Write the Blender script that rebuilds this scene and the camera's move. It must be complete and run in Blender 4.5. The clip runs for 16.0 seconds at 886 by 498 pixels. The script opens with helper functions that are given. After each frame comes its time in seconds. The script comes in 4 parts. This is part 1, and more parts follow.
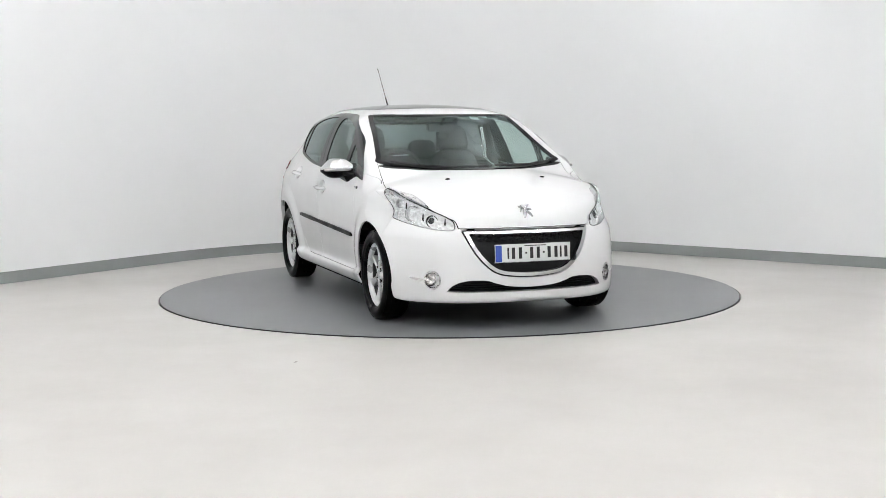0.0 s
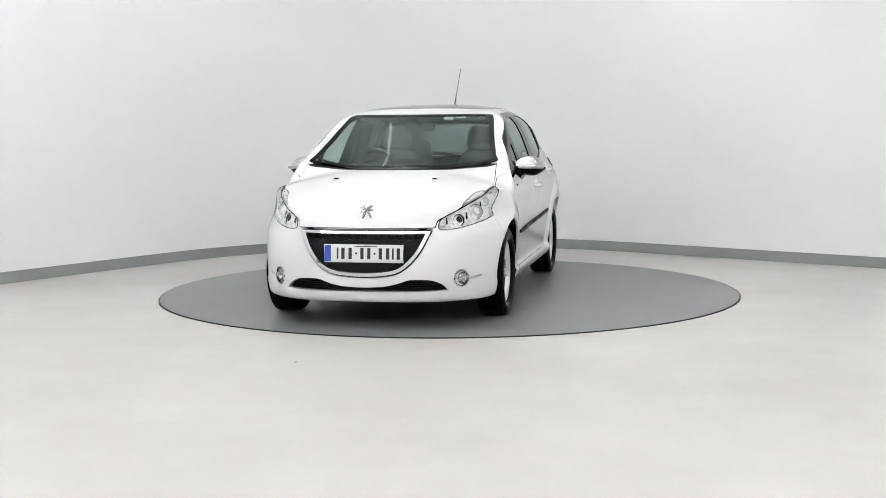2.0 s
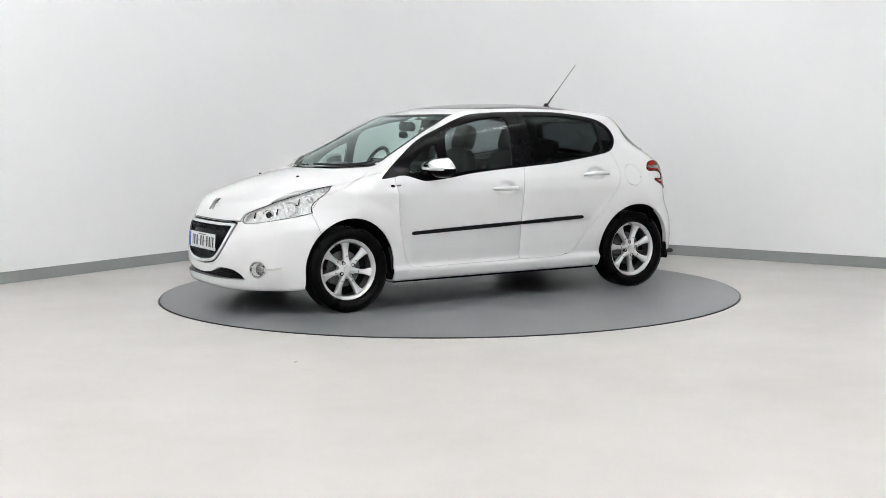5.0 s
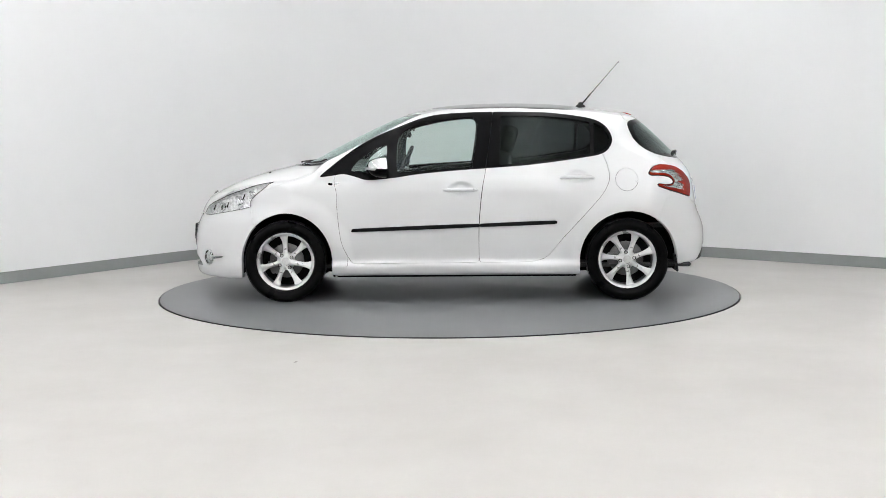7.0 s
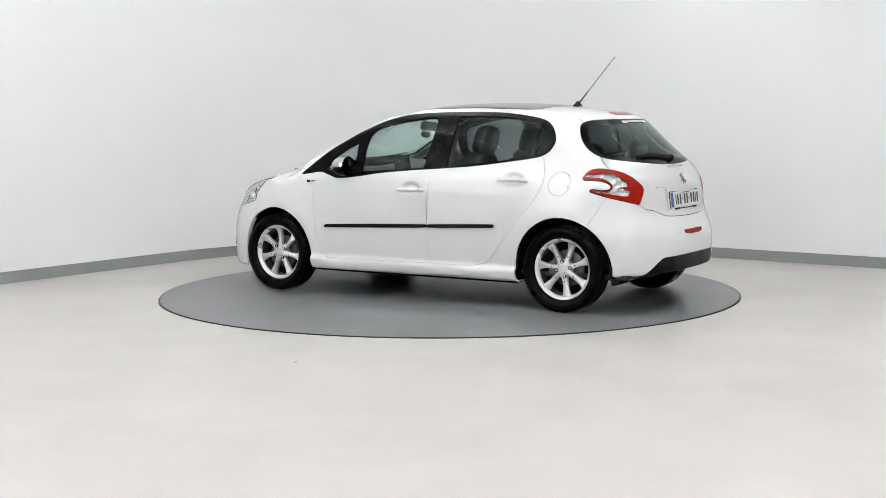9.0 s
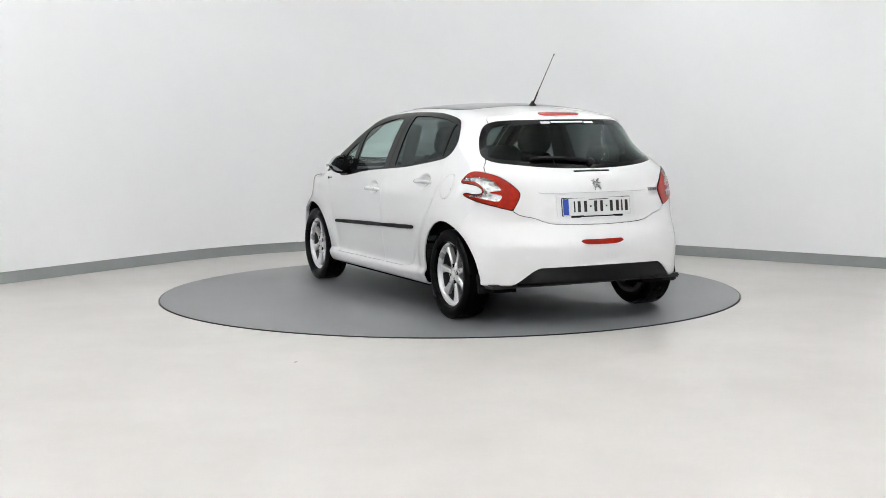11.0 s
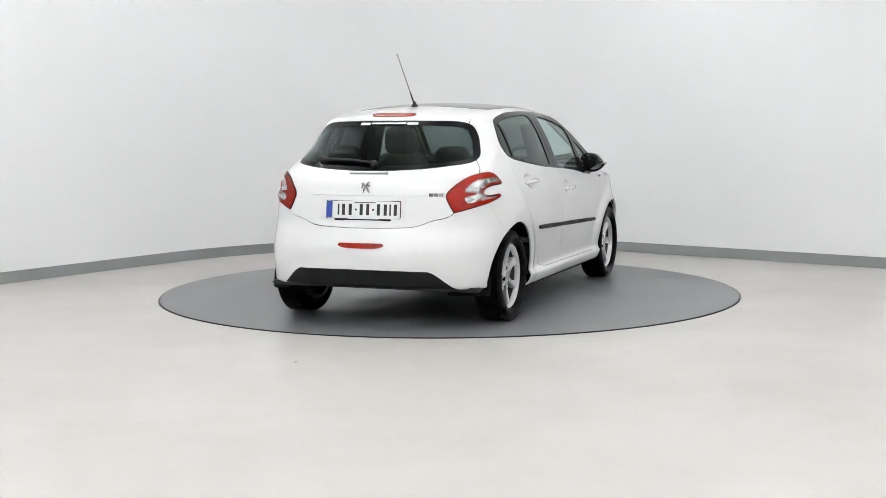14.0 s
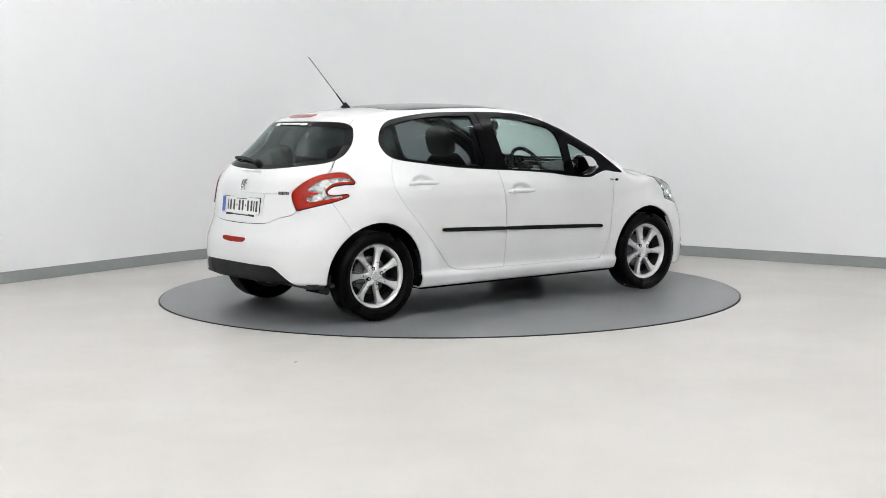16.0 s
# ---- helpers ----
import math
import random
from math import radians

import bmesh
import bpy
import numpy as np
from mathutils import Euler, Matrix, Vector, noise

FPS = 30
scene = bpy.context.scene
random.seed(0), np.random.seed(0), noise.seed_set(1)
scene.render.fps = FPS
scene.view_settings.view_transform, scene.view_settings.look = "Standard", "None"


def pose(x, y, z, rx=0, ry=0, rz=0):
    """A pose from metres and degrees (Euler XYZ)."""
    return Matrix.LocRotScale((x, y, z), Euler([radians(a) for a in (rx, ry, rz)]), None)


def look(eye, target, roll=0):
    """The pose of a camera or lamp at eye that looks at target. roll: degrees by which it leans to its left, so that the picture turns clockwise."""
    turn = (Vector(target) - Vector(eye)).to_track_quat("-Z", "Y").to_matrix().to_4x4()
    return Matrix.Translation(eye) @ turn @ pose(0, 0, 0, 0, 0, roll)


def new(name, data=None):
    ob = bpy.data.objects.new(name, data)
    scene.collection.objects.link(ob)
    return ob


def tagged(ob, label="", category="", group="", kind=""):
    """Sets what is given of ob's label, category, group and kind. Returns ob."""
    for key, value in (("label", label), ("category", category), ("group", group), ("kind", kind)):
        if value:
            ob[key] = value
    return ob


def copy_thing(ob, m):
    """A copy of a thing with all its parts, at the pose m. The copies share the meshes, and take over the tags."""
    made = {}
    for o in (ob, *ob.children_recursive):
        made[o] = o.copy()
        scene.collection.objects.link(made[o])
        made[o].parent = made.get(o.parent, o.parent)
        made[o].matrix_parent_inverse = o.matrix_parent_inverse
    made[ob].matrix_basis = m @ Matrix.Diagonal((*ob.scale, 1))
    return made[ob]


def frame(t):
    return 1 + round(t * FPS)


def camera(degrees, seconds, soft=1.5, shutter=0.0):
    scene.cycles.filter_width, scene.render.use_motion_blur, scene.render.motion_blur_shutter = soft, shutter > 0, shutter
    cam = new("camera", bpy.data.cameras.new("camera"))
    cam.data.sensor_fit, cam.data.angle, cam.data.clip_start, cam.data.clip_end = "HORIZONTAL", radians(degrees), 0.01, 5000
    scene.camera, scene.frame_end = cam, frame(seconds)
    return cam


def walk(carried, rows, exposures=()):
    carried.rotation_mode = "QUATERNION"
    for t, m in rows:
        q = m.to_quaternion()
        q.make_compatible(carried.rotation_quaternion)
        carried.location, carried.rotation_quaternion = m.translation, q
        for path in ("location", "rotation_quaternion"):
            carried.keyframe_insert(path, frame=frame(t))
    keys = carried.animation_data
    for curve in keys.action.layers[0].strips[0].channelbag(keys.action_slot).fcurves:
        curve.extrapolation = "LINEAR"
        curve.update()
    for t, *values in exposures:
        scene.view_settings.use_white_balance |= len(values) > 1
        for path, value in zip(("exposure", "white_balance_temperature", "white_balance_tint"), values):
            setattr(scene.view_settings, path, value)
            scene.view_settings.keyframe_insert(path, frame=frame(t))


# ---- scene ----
# ---- camera: it stands still on a tripod ----
EYE = Vector((0.0, -10.076, 1.337))
PITCH, YAW = radians(5.751), radians(-0.267)
AHEAD = Vector((math.sin(YAW) * math.cos(PITCH), math.cos(YAW) * math.cos(PITCH), -math.sin(PITCH)))
cam = camera(38.1, 16.0, soft=0.3)
STAND = look(EYE, EYE + AHEAD, -0.456)
walk(cam, [(0.0, STAND), (16.0, STAND)])

# ---- light: a white hall with rows of line lamps under the ceiling, some added as fill ----
world = bpy.data.worlds.new("hall_air")
scene.world = world
world.use_nodes = True
world.node_tree.nodes["Background"].inputs[0].default_value = (0.9, 0.95, 1.0, 1)
world.node_tree.nodes["Background"].inputs[1].default_value = 0.02
scene.view_settings.exposure = 0.37
LAMP, LAMP_DOWN = 22.0, 3.2
# ---- materials ----
def material(name, color, rough=0.5, metal=0.0, grain=0.0, size=60.0, stain=0.0, stain_size=1.5, bump=0.0, coat=0.0, glow=0.0, trans=0.0, ior=1.5, alpha=1.0, tint2=None, spec=0.5, even=False):
    """A surface with fine grain, large uneven stains and a little relief, in metres of the thing's own space."""
    m = bpy.data.materials.new(name)
    m.use_nodes = True
    t = m.node_tree
    b = t.nodes["Principled BSDF"]
    b.inputs["Base Color"].default_value = (*color, 1)
    b.inputs["Roughness"].default_value = rough
    b.inputs["Metallic"].default_value = metal
    b.inputs["Specular IOR Level"].default_value = spec
    b.inputs["Coat Weight"].default_value = coat
    b.inputs["Coat Roughness"].default_value = 0.03
    b.inputs["Transmission Weight"].default_value = trans
    b.inputs["IOR"].default_value = ior
    b.inputs["Alpha"].default_value = alpha
    if glow:
        b.inputs["Emission Color"].default_value = (*color, 1)
        b.inputs["Emission Strength"].default_value = glow
    if grain or stain or bump:
        at = t.nodes.new("ShaderNodeTexCoord")
        fine = t.nodes.new("ShaderNodeTexNoise")
        fine.inputs["Scale"].default_value, fine.inputs["Detail"].default_value = size, 6
        wide = t.nodes.new("ShaderNodeTexNoise")
        wide.inputs["Scale"].default_value, wide.inputs["Detail"].default_value = stain_size, 7
        wide.inputs["Roughness"].default_value = 0.62
        for n in (fine, wide):
            t.links.new(at.outputs["Object"], n.inputs["Vector"])
        last = None
        for n, amount in ((fine, grain), (wide, stain)):
            if amount:
                mix = t.nodes.new("ShaderNodeMix")
                mix.data_type, mix.blend_type = "RGBA", "MIX"
                other = tint2 if (tint2 and n is wide) else tuple(c * (1 - amount) for c in color)
                span = t.nodes.new("ShaderNodeMapRange")
                span.interpolation_type = "SMOOTHSTEP"
                span.inputs[1].default_value, span.inputs[2].default_value = 0.25, 0.75
                t.links.new(n.outputs["Fac"], span.inputs[0])
                t.links.new(span.outputs[0], mix.inputs["Factor"])
                if last is None:
                    mix.inputs["A"].default_value = (*color, 1)
                else:
                    t.links.new(last, mix.inputs["A"])
                mix.inputs["B"].default_value = (*other, 1)
                last = mix.outputs["Result"]
        if last is not None:
            t.links.new(last, b.inputs["Base Color"])
            if not even:
                wear = t.nodes.new("ShaderNodeMapRange")
                wear.inputs[1].default_value, wear.inputs[2].default_value = 0.3, 0.7
                wear.inputs[3].default_value, wear.inputs[4].default_value = rough * 0.8, min(1, rough * 1.25)
                t.links.new(wide.outputs["Fac"], wear.inputs[0])
                t.links.new(wear.outputs[0], b.inputs["Roughness"])
        if bump:
            bn = t.nodes.new("ShaderNodeBump")
            bn.inputs["Strength"].default_value, bn.inputs["Distance"].default_value = 0.4, bump
            t.links.new(fine.outputs["Fac"], bn.inputs["Height"])
            t.links.new(bn.outputs[0], b.inputs["Normal"])
    return m


FLOOR = material("floor_resin", (0.475, 0.458, 0.436), 0.34, grain=0.03, size=90, stain=0.07, stain_size=0.7, bump=0.0004)
DISC = material("turntable_paint", (0.130, 0.134, 0.140), 0.36, grain=0.05, size=45, stain=0.16, stain_size=1.2, even=True)
WALL = material("white_wall_paint", (0.825, 0.833, 0.840), 0.75, grain=0.02, size=150, stain=0.03, stain_size=0.4, bump=0.0005)
SKIRT = material("grey_skirting_paint", (0.23, 0.245, 0.245), 0.5, grain=0.06, size=80, stain=0.12, stain_size=2.0)
BOUNCE_PAINT = material("pale_grey_wall_paint", (0.80, 0.80, 0.80), 0.9, grain=0.03, size=50, stain=0.05, stain_size=1.0)
CEIL = material("ceiling_paint", (0.8, 0.8, 0.8), 0.8, grain=0.03, size=60, stain=0.04, stain_size=0.5)
LIGHT_DOWN = material("lower_lamp_diffuser", (0.985, 0.99, 1.0), 0.5, glow=LAMP_DOWN)
LIGHT = material("ceiling_fill_diffuser", (0.985, 0.99, 1.0), 0.5, glow=LAMP * 1.9)
DARK_EDGE = material("dark_edge_steel", (0.02, 0.02, 0.02), 0.5, metal=0.3, grain=0.2, size=40)
HOUSING = material("lamp_housing", (0.6, 0.6, 0.6), 0.4, grain=0.05)
PAINT = material("white_car_paint", (0.715, 0.72, 0.725), 0.36, coat=1.0, grain=0.012, size=400, stain=0.02, stain_size=3)
GLOSS = material("gloss_black_trim", (0.003, 0.003, 0.0035), 0.07, spec=0.08, grain=0.2, size=90, stain=0.2, stain_size=5)


def glass(name, tint, gloss=0.04, rough=0.0):
    """A thin tinted pane: light goes straight through, with the gloss of glass on it."""
    m = bpy.data.materials.new(name)
    m.use_nodes = True
    t = m.node_tree
    t.nodes.clear()
    out, mix = t.nodes.new("ShaderNodeOutputMaterial"), t.nodes.new("ShaderNodeMixShader")
    clear, shine = t.nodes.new("ShaderNodeBsdfTransparent"), t.nodes.new("ShaderNodeBsdfGlossy")
    facing, power, grow = t.nodes.new("ShaderNodeLayerWeight"), t.nodes.new("ShaderNodeMath"), t.nodes.new("ShaderNodeMath")
    clear.inputs[0].default_value = (*tint, 1)
    shine.inputs["Roughness"].default_value = rough
    shine.inputs["Color"].default_value = (0.84, 0.96, 0.93, 1)
    facing.inputs["Blend"].default_value = 0.5
    power.operation, power.inputs[1].default_value = "POWER", 5
    grow.operation, grow.inputs[1].default_value, grow.inputs[2].default_value = "MULTIPLY_ADD", 0.92, gloss
    t.links.new(facing.outputs["Facing"], power.inputs[0])
    t.links.new(power.outputs[0], grow.inputs[0])
    t.links.new(grow.outputs[0], mix.inputs[0])
    t.links.new(clear.outputs[0], mix.inputs[1])
    t.links.new(shine.outputs[0], mix.inputs[2])
    t.links.new(mix.outputs[0], out.inputs[0])
    return m


GLASS = glass("window_glass", (0.80, 0.87, 0.85))
SCREEN = glass("windscreen_glass", (0.60, 0.73, 0.70), 0.03)
PRIVACY = glass("privacy_glass", (0.14, 0.155, 0.16), 0.012)
REAR_GLASS = glass("rear_window_glass", (0.18, 0.20, 0.20), 0.006)
LENS = glass("lamp_lens", (0.985, 0.985, 0.985))
ROOF_GLASS = material("roof_glass", (0.03, 0.032, 0.035), 0.08, spec=0.5, grain=0.1, size=30)
RUBBER = material("tyre_rubber", (0.0035, 0.0035, 0.0037), 0.30, spec=0.06, grain=0.3, size=200, stain=0.3, stain_size=9, bump=0.0003)
PLASTIC = material("black_plastic", (0.006, 0.006, 0.0065), 0.5, spec=0.18, grain=0.25, size=300, stain=0.2, stain_size=6, bump=0.0004)
SHELL = material("dark_underseal", (0.006, 0.006, 0.006), 0.9, spec=0.1, grain=0.3, size=60, stain=0.3, stain_size=4, bump=0.001)
ALLOY = material("silver_alloy", (0.70, 0.70, 0.705), 0.30, metal=0.55, grain=0.06, size=300, stain=0.12, stain_size=8)
BADGE = material("badge_metal", (0.36, 0.365, 0.37), 0.2, metal=0.9, grain=0.15, size=200, stain=0.2, stain_size=40)
CHROME = material("chrome", (0.76, 0.77, 0.78), 0.07, metal=1.0, grain=0.04, size=40)
SATIN = material("satin_silver", (0.86, 0.865, 0.87), 0.21, metal=0.25, grain=0.12, size=120, stain=0.25, stain_size=25, bump=0.0015)
STEEL = material("brake_steel", (0.16, 0.16, 0.16), 0.4, metal=0.9, grain=0.25, size=90, stain=0.3, stain_size=20)
RED = material("red_lamp_lens", (0.32, 0.011, 0.003), 0.08, spec=0.2, grain=0.35, size=40, stain=0.35, stain_size=14, bump=0.0012)
CLEAR_LAMP = material("clear_lamp_insert", (0.66, 0.66, 0.66), 0.2, metal=0.3, coat=1.0, grain=0.12, size=90, stain=0.4, stain_size=14)
# the dark reflection in the door mirrors is put into the glass colour
MIRROR = material("mirror_glass_with_dark_reflection", (0.16, 0.17, 0.175), 0.03, metal=1.0, grain=0.05, size=20)
CLOTH = material("dark_seat_cloth", (0.013, 0.0135, 0.014), 0.9, grain=0.3, size=350, stain=0.25, stain_size=6, bump=0.0015)
TRIM = material("dark_cabin_plastic", (0.018, 0.0185, 0.02), 0.55, grain=0.2, size=250, stain=0.2, stain_size=5, bump=0.0006)
LINING = material("pale_grey_lining", (0.12, 0.12, 0.118), 0.9, grain=0.1, size=300, stain=0.08, stain_size=5)
PLATE = material("white_plate", (0.74, 0.75, 0.74), 0.36, coat=0.5, grain=0.03, size=200, stain=0.06, stain_size=12)
BLUE = material("blue_plate_band", (0.02, 0.06, 0.35), 0.3, coat=0.5, grain=0.05, size=200)
INK = material("black_print", (0.012, 0.012, 0.013), 0.4, grain=0.2, size=300)
STICKER = material("white_sticker", (0.75, 0.76, 0.77), 0.5, grain=0.1, size=300, stain=0.1, stain_size=30)


def facets(m, size, depth):
    """Adds the cut-glass relief of lamp reflectors."""
    t = m.node_tree
    at, cells, bn = t.nodes.new("ShaderNodeTexCoord"), t.nodes.new("ShaderNodeTexVoronoi"), t.nodes.new("ShaderNodeBump")
    cells.inputs["Scale"].default_value = size
    bn.inputs["Strength"].default_value, bn.inputs["Distance"].default_value = 1.0, depth
    t.links.new(at.outputs["Object"], cells.inputs["Vector"])
    t.links.new(cells.outputs["Distance"], bn.inputs["Height"])
    t.links.new(bn.outputs[0], t.nodes["Principled BSDF"].inputs["Normal"])
    return m


FACET = facets(material("faceted_reflector", (0.93, 0.935, 0.94), 0.14, metal=0.15, grain=0.1, size=60, stain=0.2, stain_size=30), 38.0, 0.012)
facets(RED, 90.0, 0.0006)
TAIL_CLEAR = facets(material("clear_tail_reflector", (0.80, 0.79, 0.78), 0.16, metal=0.75, grain=0.15, size=60, stain=0.45, stain_size=20), 30.0, 0.016)
CELL = material("grille_cell_plastic", (0.012, 0.012, 0.013), 0.22, spec=0.5, grain=0.2, size=90)
# rim metal darkened by colour for the shade inside the wheel
SHADED_BARREL = material("shaded_wheel_barrel", (0.10, 0.10, 0.102), 0.4, metal=0.6, grain=0.2, size=90, stain=0.3, stain_size=14)
SATIN_CHROME = material("satin_chrome", (0.56, 0.565, 0.57), 0.13, metal=1.0, grain=0.06, size=60)
VENT = material("grey_vent_trim", (0.56, 0.565, 0.57), 0.3, metal=0.5, grain=0.3, size=120, stain=0.4, stain_size=30)
# ---- helpers for meshes ----
def part(name, bm, mat, parent=None, label="", smooth=True):
    """Links a bmesh as one mesh object, under a thing or part where one is given."""
    me = bpy.data.meshes.new(name)
    bm.normal_update()
    bm.to_mesh(me)
    bm.free()
    ob = new(name, me)
    for m in (mat if isinstance(mat, (list, tuple)) else [mat]):
        me.materials.append(m)
    if smooth:
        me.polygons.foreach_set("use_smooth", [True] * len(me.polygons))
        me.set_sharp_from_angle(angle=radians(38))
    if parent is not None:
        ob.parent = parent
    return tagged(ob, label)


def box(bm, x0, x1, y0, y1, z0, z1, bevel=0.0, m=None):
    r = bmesh.ops.create_cube(bm, size=1.0)
    vs = r["verts"]
    for v in vs:
        v.co = Vector(((x0 + x1) / 2 + v.co.x * (x1 - x0), (y0 + y1) / 2 + v.co.y * (y1 - y0), (z0 + z1) / 2 + v.co.z * (z1 - z0)))
        if m is not None:
            v.co = m @ v.co
    if bevel:
        es = list({e for v in vs for e in v.link_edges})
        bmesh.ops.bevel(bm, geom=es, offset=bevel, segments=2, affect="EDGES", clamp_overlap=True)
    return bm


def spin(bm, profile, steps, m=None, close=False):
    """Turns a profile of (radius, height) about z, then places it."""
    rings = []
    for r, h in profile:
        rings.append([bm.verts.new((r * math.cos(2 * math.pi * i / steps), r * math.sin(2 * math.pi * i / steps), h)) for i in range(steps)])
    pairs = list(zip(rings, rings[1:])) + ([(rings[-1], rings[0])] if close else [])
    for a, b in pairs:
        for i in range(steps):
            j = (i + 1) % steps
            bm.faces.new((a[i], a[j], b[j], b[i]))
    if not close:
        for ring, (r, h) in ((rings[0], profile[0]), (rings[-1], profile[-1])):
            if r > 1e-4:
                bm.faces.new(ring if ring is rings[-1] else ring[::-1])
    bmesh.ops.remove_doubles(bm, verts=[v for ring in rings for v in ring], dist=1e-6)
    if m is not None:
        for ring in rings:
            for v in ring:
                if v.is_valid:
                    v.co = m @ v.co
    return bm


def tube(bm, path, radius, sides=8, flat=1.0):
    """A rod along a path; radius may be a list."""
    rad = radius if isinstance(radius, (list, tuple)) else [radius] * len(path)
    path = [Vector(p) for p in path]
    rings = []
    for i, p in enumerate(path):
        d = (path[min(i + 1, len(path) - 1)] - path[max(i - 1, 0)]).normalized()
        up = Vector((0, 0, 1)) if abs(d.z) < 0.95 else Vector((1, 0, 0))
        a = d.cross(up).normalized()
        b = a.cross(d)
        rings.append([bm.verts.new(p + rad[i] * (a * math.cos(2 * math.pi * k / sides) + b * flat * math.sin(2 * math.pi * k / sides))) for k in range(sides)])
    for r, s in zip(rings, rings[1:]):
        for k in range(sides):
            bm.faces.new((r[k], r[(k + 1) % sides], s[(k + 1) % sides], s[k]))
    bm.faces.new(rings[0][::-1]), bm.faces.new(rings[-1])
    return bm


# ---- the hall: floor, bent white wall, skirting, ceiling with line lamps ----
FLOOR_Z, DISC_R, HIGH = -0.007, 2.244, 4.3
CORNER, LEFT, RIGHT, RUN = Vector((-0.786, 4.885)), Vector((-0.571, -0.821)), Vector((0.787, -0.617)), 3.33


def wall_path(inset):
    """The wall's line on the plan, from its left end over the rounded corner to its right end, moved inwards."""
    radius = RUN * math.tan(math.acos(LEFT.dot(RIGHT)) / 2)
    mid = CORNER + (LEFT + RIGHT).normalized() * math.hypot(RUN, radius)
    a, b = CORNER + LEFT * RUN, CORNER + RIGHT * RUN
    a0, b0 = math.atan2(a.y - mid.y, a.x - mid.x), math.atan2(b.y - mid.y, b.x - mid.x)
    if a0 < b0:
        a0 += 2 * math.pi
    na, nb = (mid - a).normalized(), (mid - b).normalized()
    pts = [CORNER + LEFT * 20 + na * inset]
    for i in range(49):
        w = a0 + (b0 - a0) * i / 48
        pts.append(mid + (radius - inset) * Vector((math.cos(w), math.sin(w))))
    pts.append(CORNER + RIGHT * 20 + nb * inset)
    return pts


def strip_wall(name, inner, outer, z0, z1, mat):
    bm = bmesh.new()
    rows = [[bm.verts.new((p.x, p.y, z)) for p in line] for line, z in ((inner, z0), (inner, z1), (outer, z1), (outer, z0))]
    n = len(inner)
    for r in range(4):
        a, b = rows[r], rows[(r + 1) % 4]
        for i in range(n - 1):
            bm.faces.new((a[i + 1], a[i], b[i], b[i + 1]))
    bm.faces.new([r[0] for r in rows]), bm.faces.new([r[-1] for r in rows][::-1])
    bmesh.ops.recalc_face_normals(bm, faces=bm.faces[:])
    return part(name, bm, mat)


tagged(strip_wall("wall_back", wall_path(0), wall_path(-0.2), FLOOR_Z, HIGH, WALL), "matt white painted studio wall bent round a corner", "wall", kind="structure")
tagged(strip_wall("baseboard", wall_path(0.014), wall_path(0.001), FLOOR_Z, 0.092, SKIRT), "flat grey painted skirting along the white wall", "baseboard", kind="structure")
# unseen wall, kept pale to throw light back onto the car
bm = bmesh.new()
box(bm, -16, 16, -13.2, -13.0, FLOOR_Z, HIGH)
tagged(part("wall_front", bm, BOUNCE_PAINT), "plain pale grey unseen wall behind the camera, added to bounce light", "wall", kind="structure")
bm = bmesh.new()
box(bm, -16.5, 16.5, -13.3, 8.5, HIGH, HIGH + 0.15)
tagged(part("ceiling", bm, CEIL), "plain white painted ceiling of the hall", "ceiling", kind="structure")

bm = bmesh.new()  # floor sheet with the round pit of the turntable
hole = [bm.verts.new(((DISC_R + 0.010) * math.cos(2 * math.pi * i / 192), (DISC_R + 0.010) * math.sin(2 * math.pi * i / 192), FLOOR_Z)) for i in range(192)]
low = [bm.verts.new((v.co.x, v.co.y, FLOOR_Z - 0.08)) for v in hole]
rim = []
for i in range(192):
    w = 2 * math.pi * i / 192
    c, s = math.cos(w), math.sin(w)
    k = min(17 / abs(c) if abs(c) > 1e-6 else 1e9, 14 / abs(s) if abs(s) > 1e-6 else 1e9)
    rim.append(bm.verts.new((k * c, k * s, FLOOR_Z)))
for i in range(192):
    j = (i + 1) % 192
    bm.faces.new((hole[i], rim[i], rim[j], hole[j]))
    bm.faces.new((low[i], hole[i], hole[j], low[j]))
bm.faces.new(low)
bm.normal_update()
tagged(part("floor", bm, FLOOR, smooth=False), "polished pale cream resin floor of the hall", "floor", kind="structure")

turntable = new("turntable")
tagged(turntable, "round mid-grey painted turntable with tyre scuffs", "turntable")
bm = bmesh.new()
spin(bm, [(0, -0.004), (DISC_R - 0.006, -0.004), (DISC_R - 0.004, -0.001), (DISC_R - 0.010, 0.0), (0, 0.0)], 192)
part("plate", bm, DISC, turntable)
bm = bmesh.new()
spin(bm, [(DISC_R - 0.02, -0.06), (DISC_R, -0.06), (DISC_R, -0.0015), (DISC_R - 0.02, -0.0045)], 192, close=True)
part("rim", bm, DARK_EDGE, turntable, "dark steel edge")


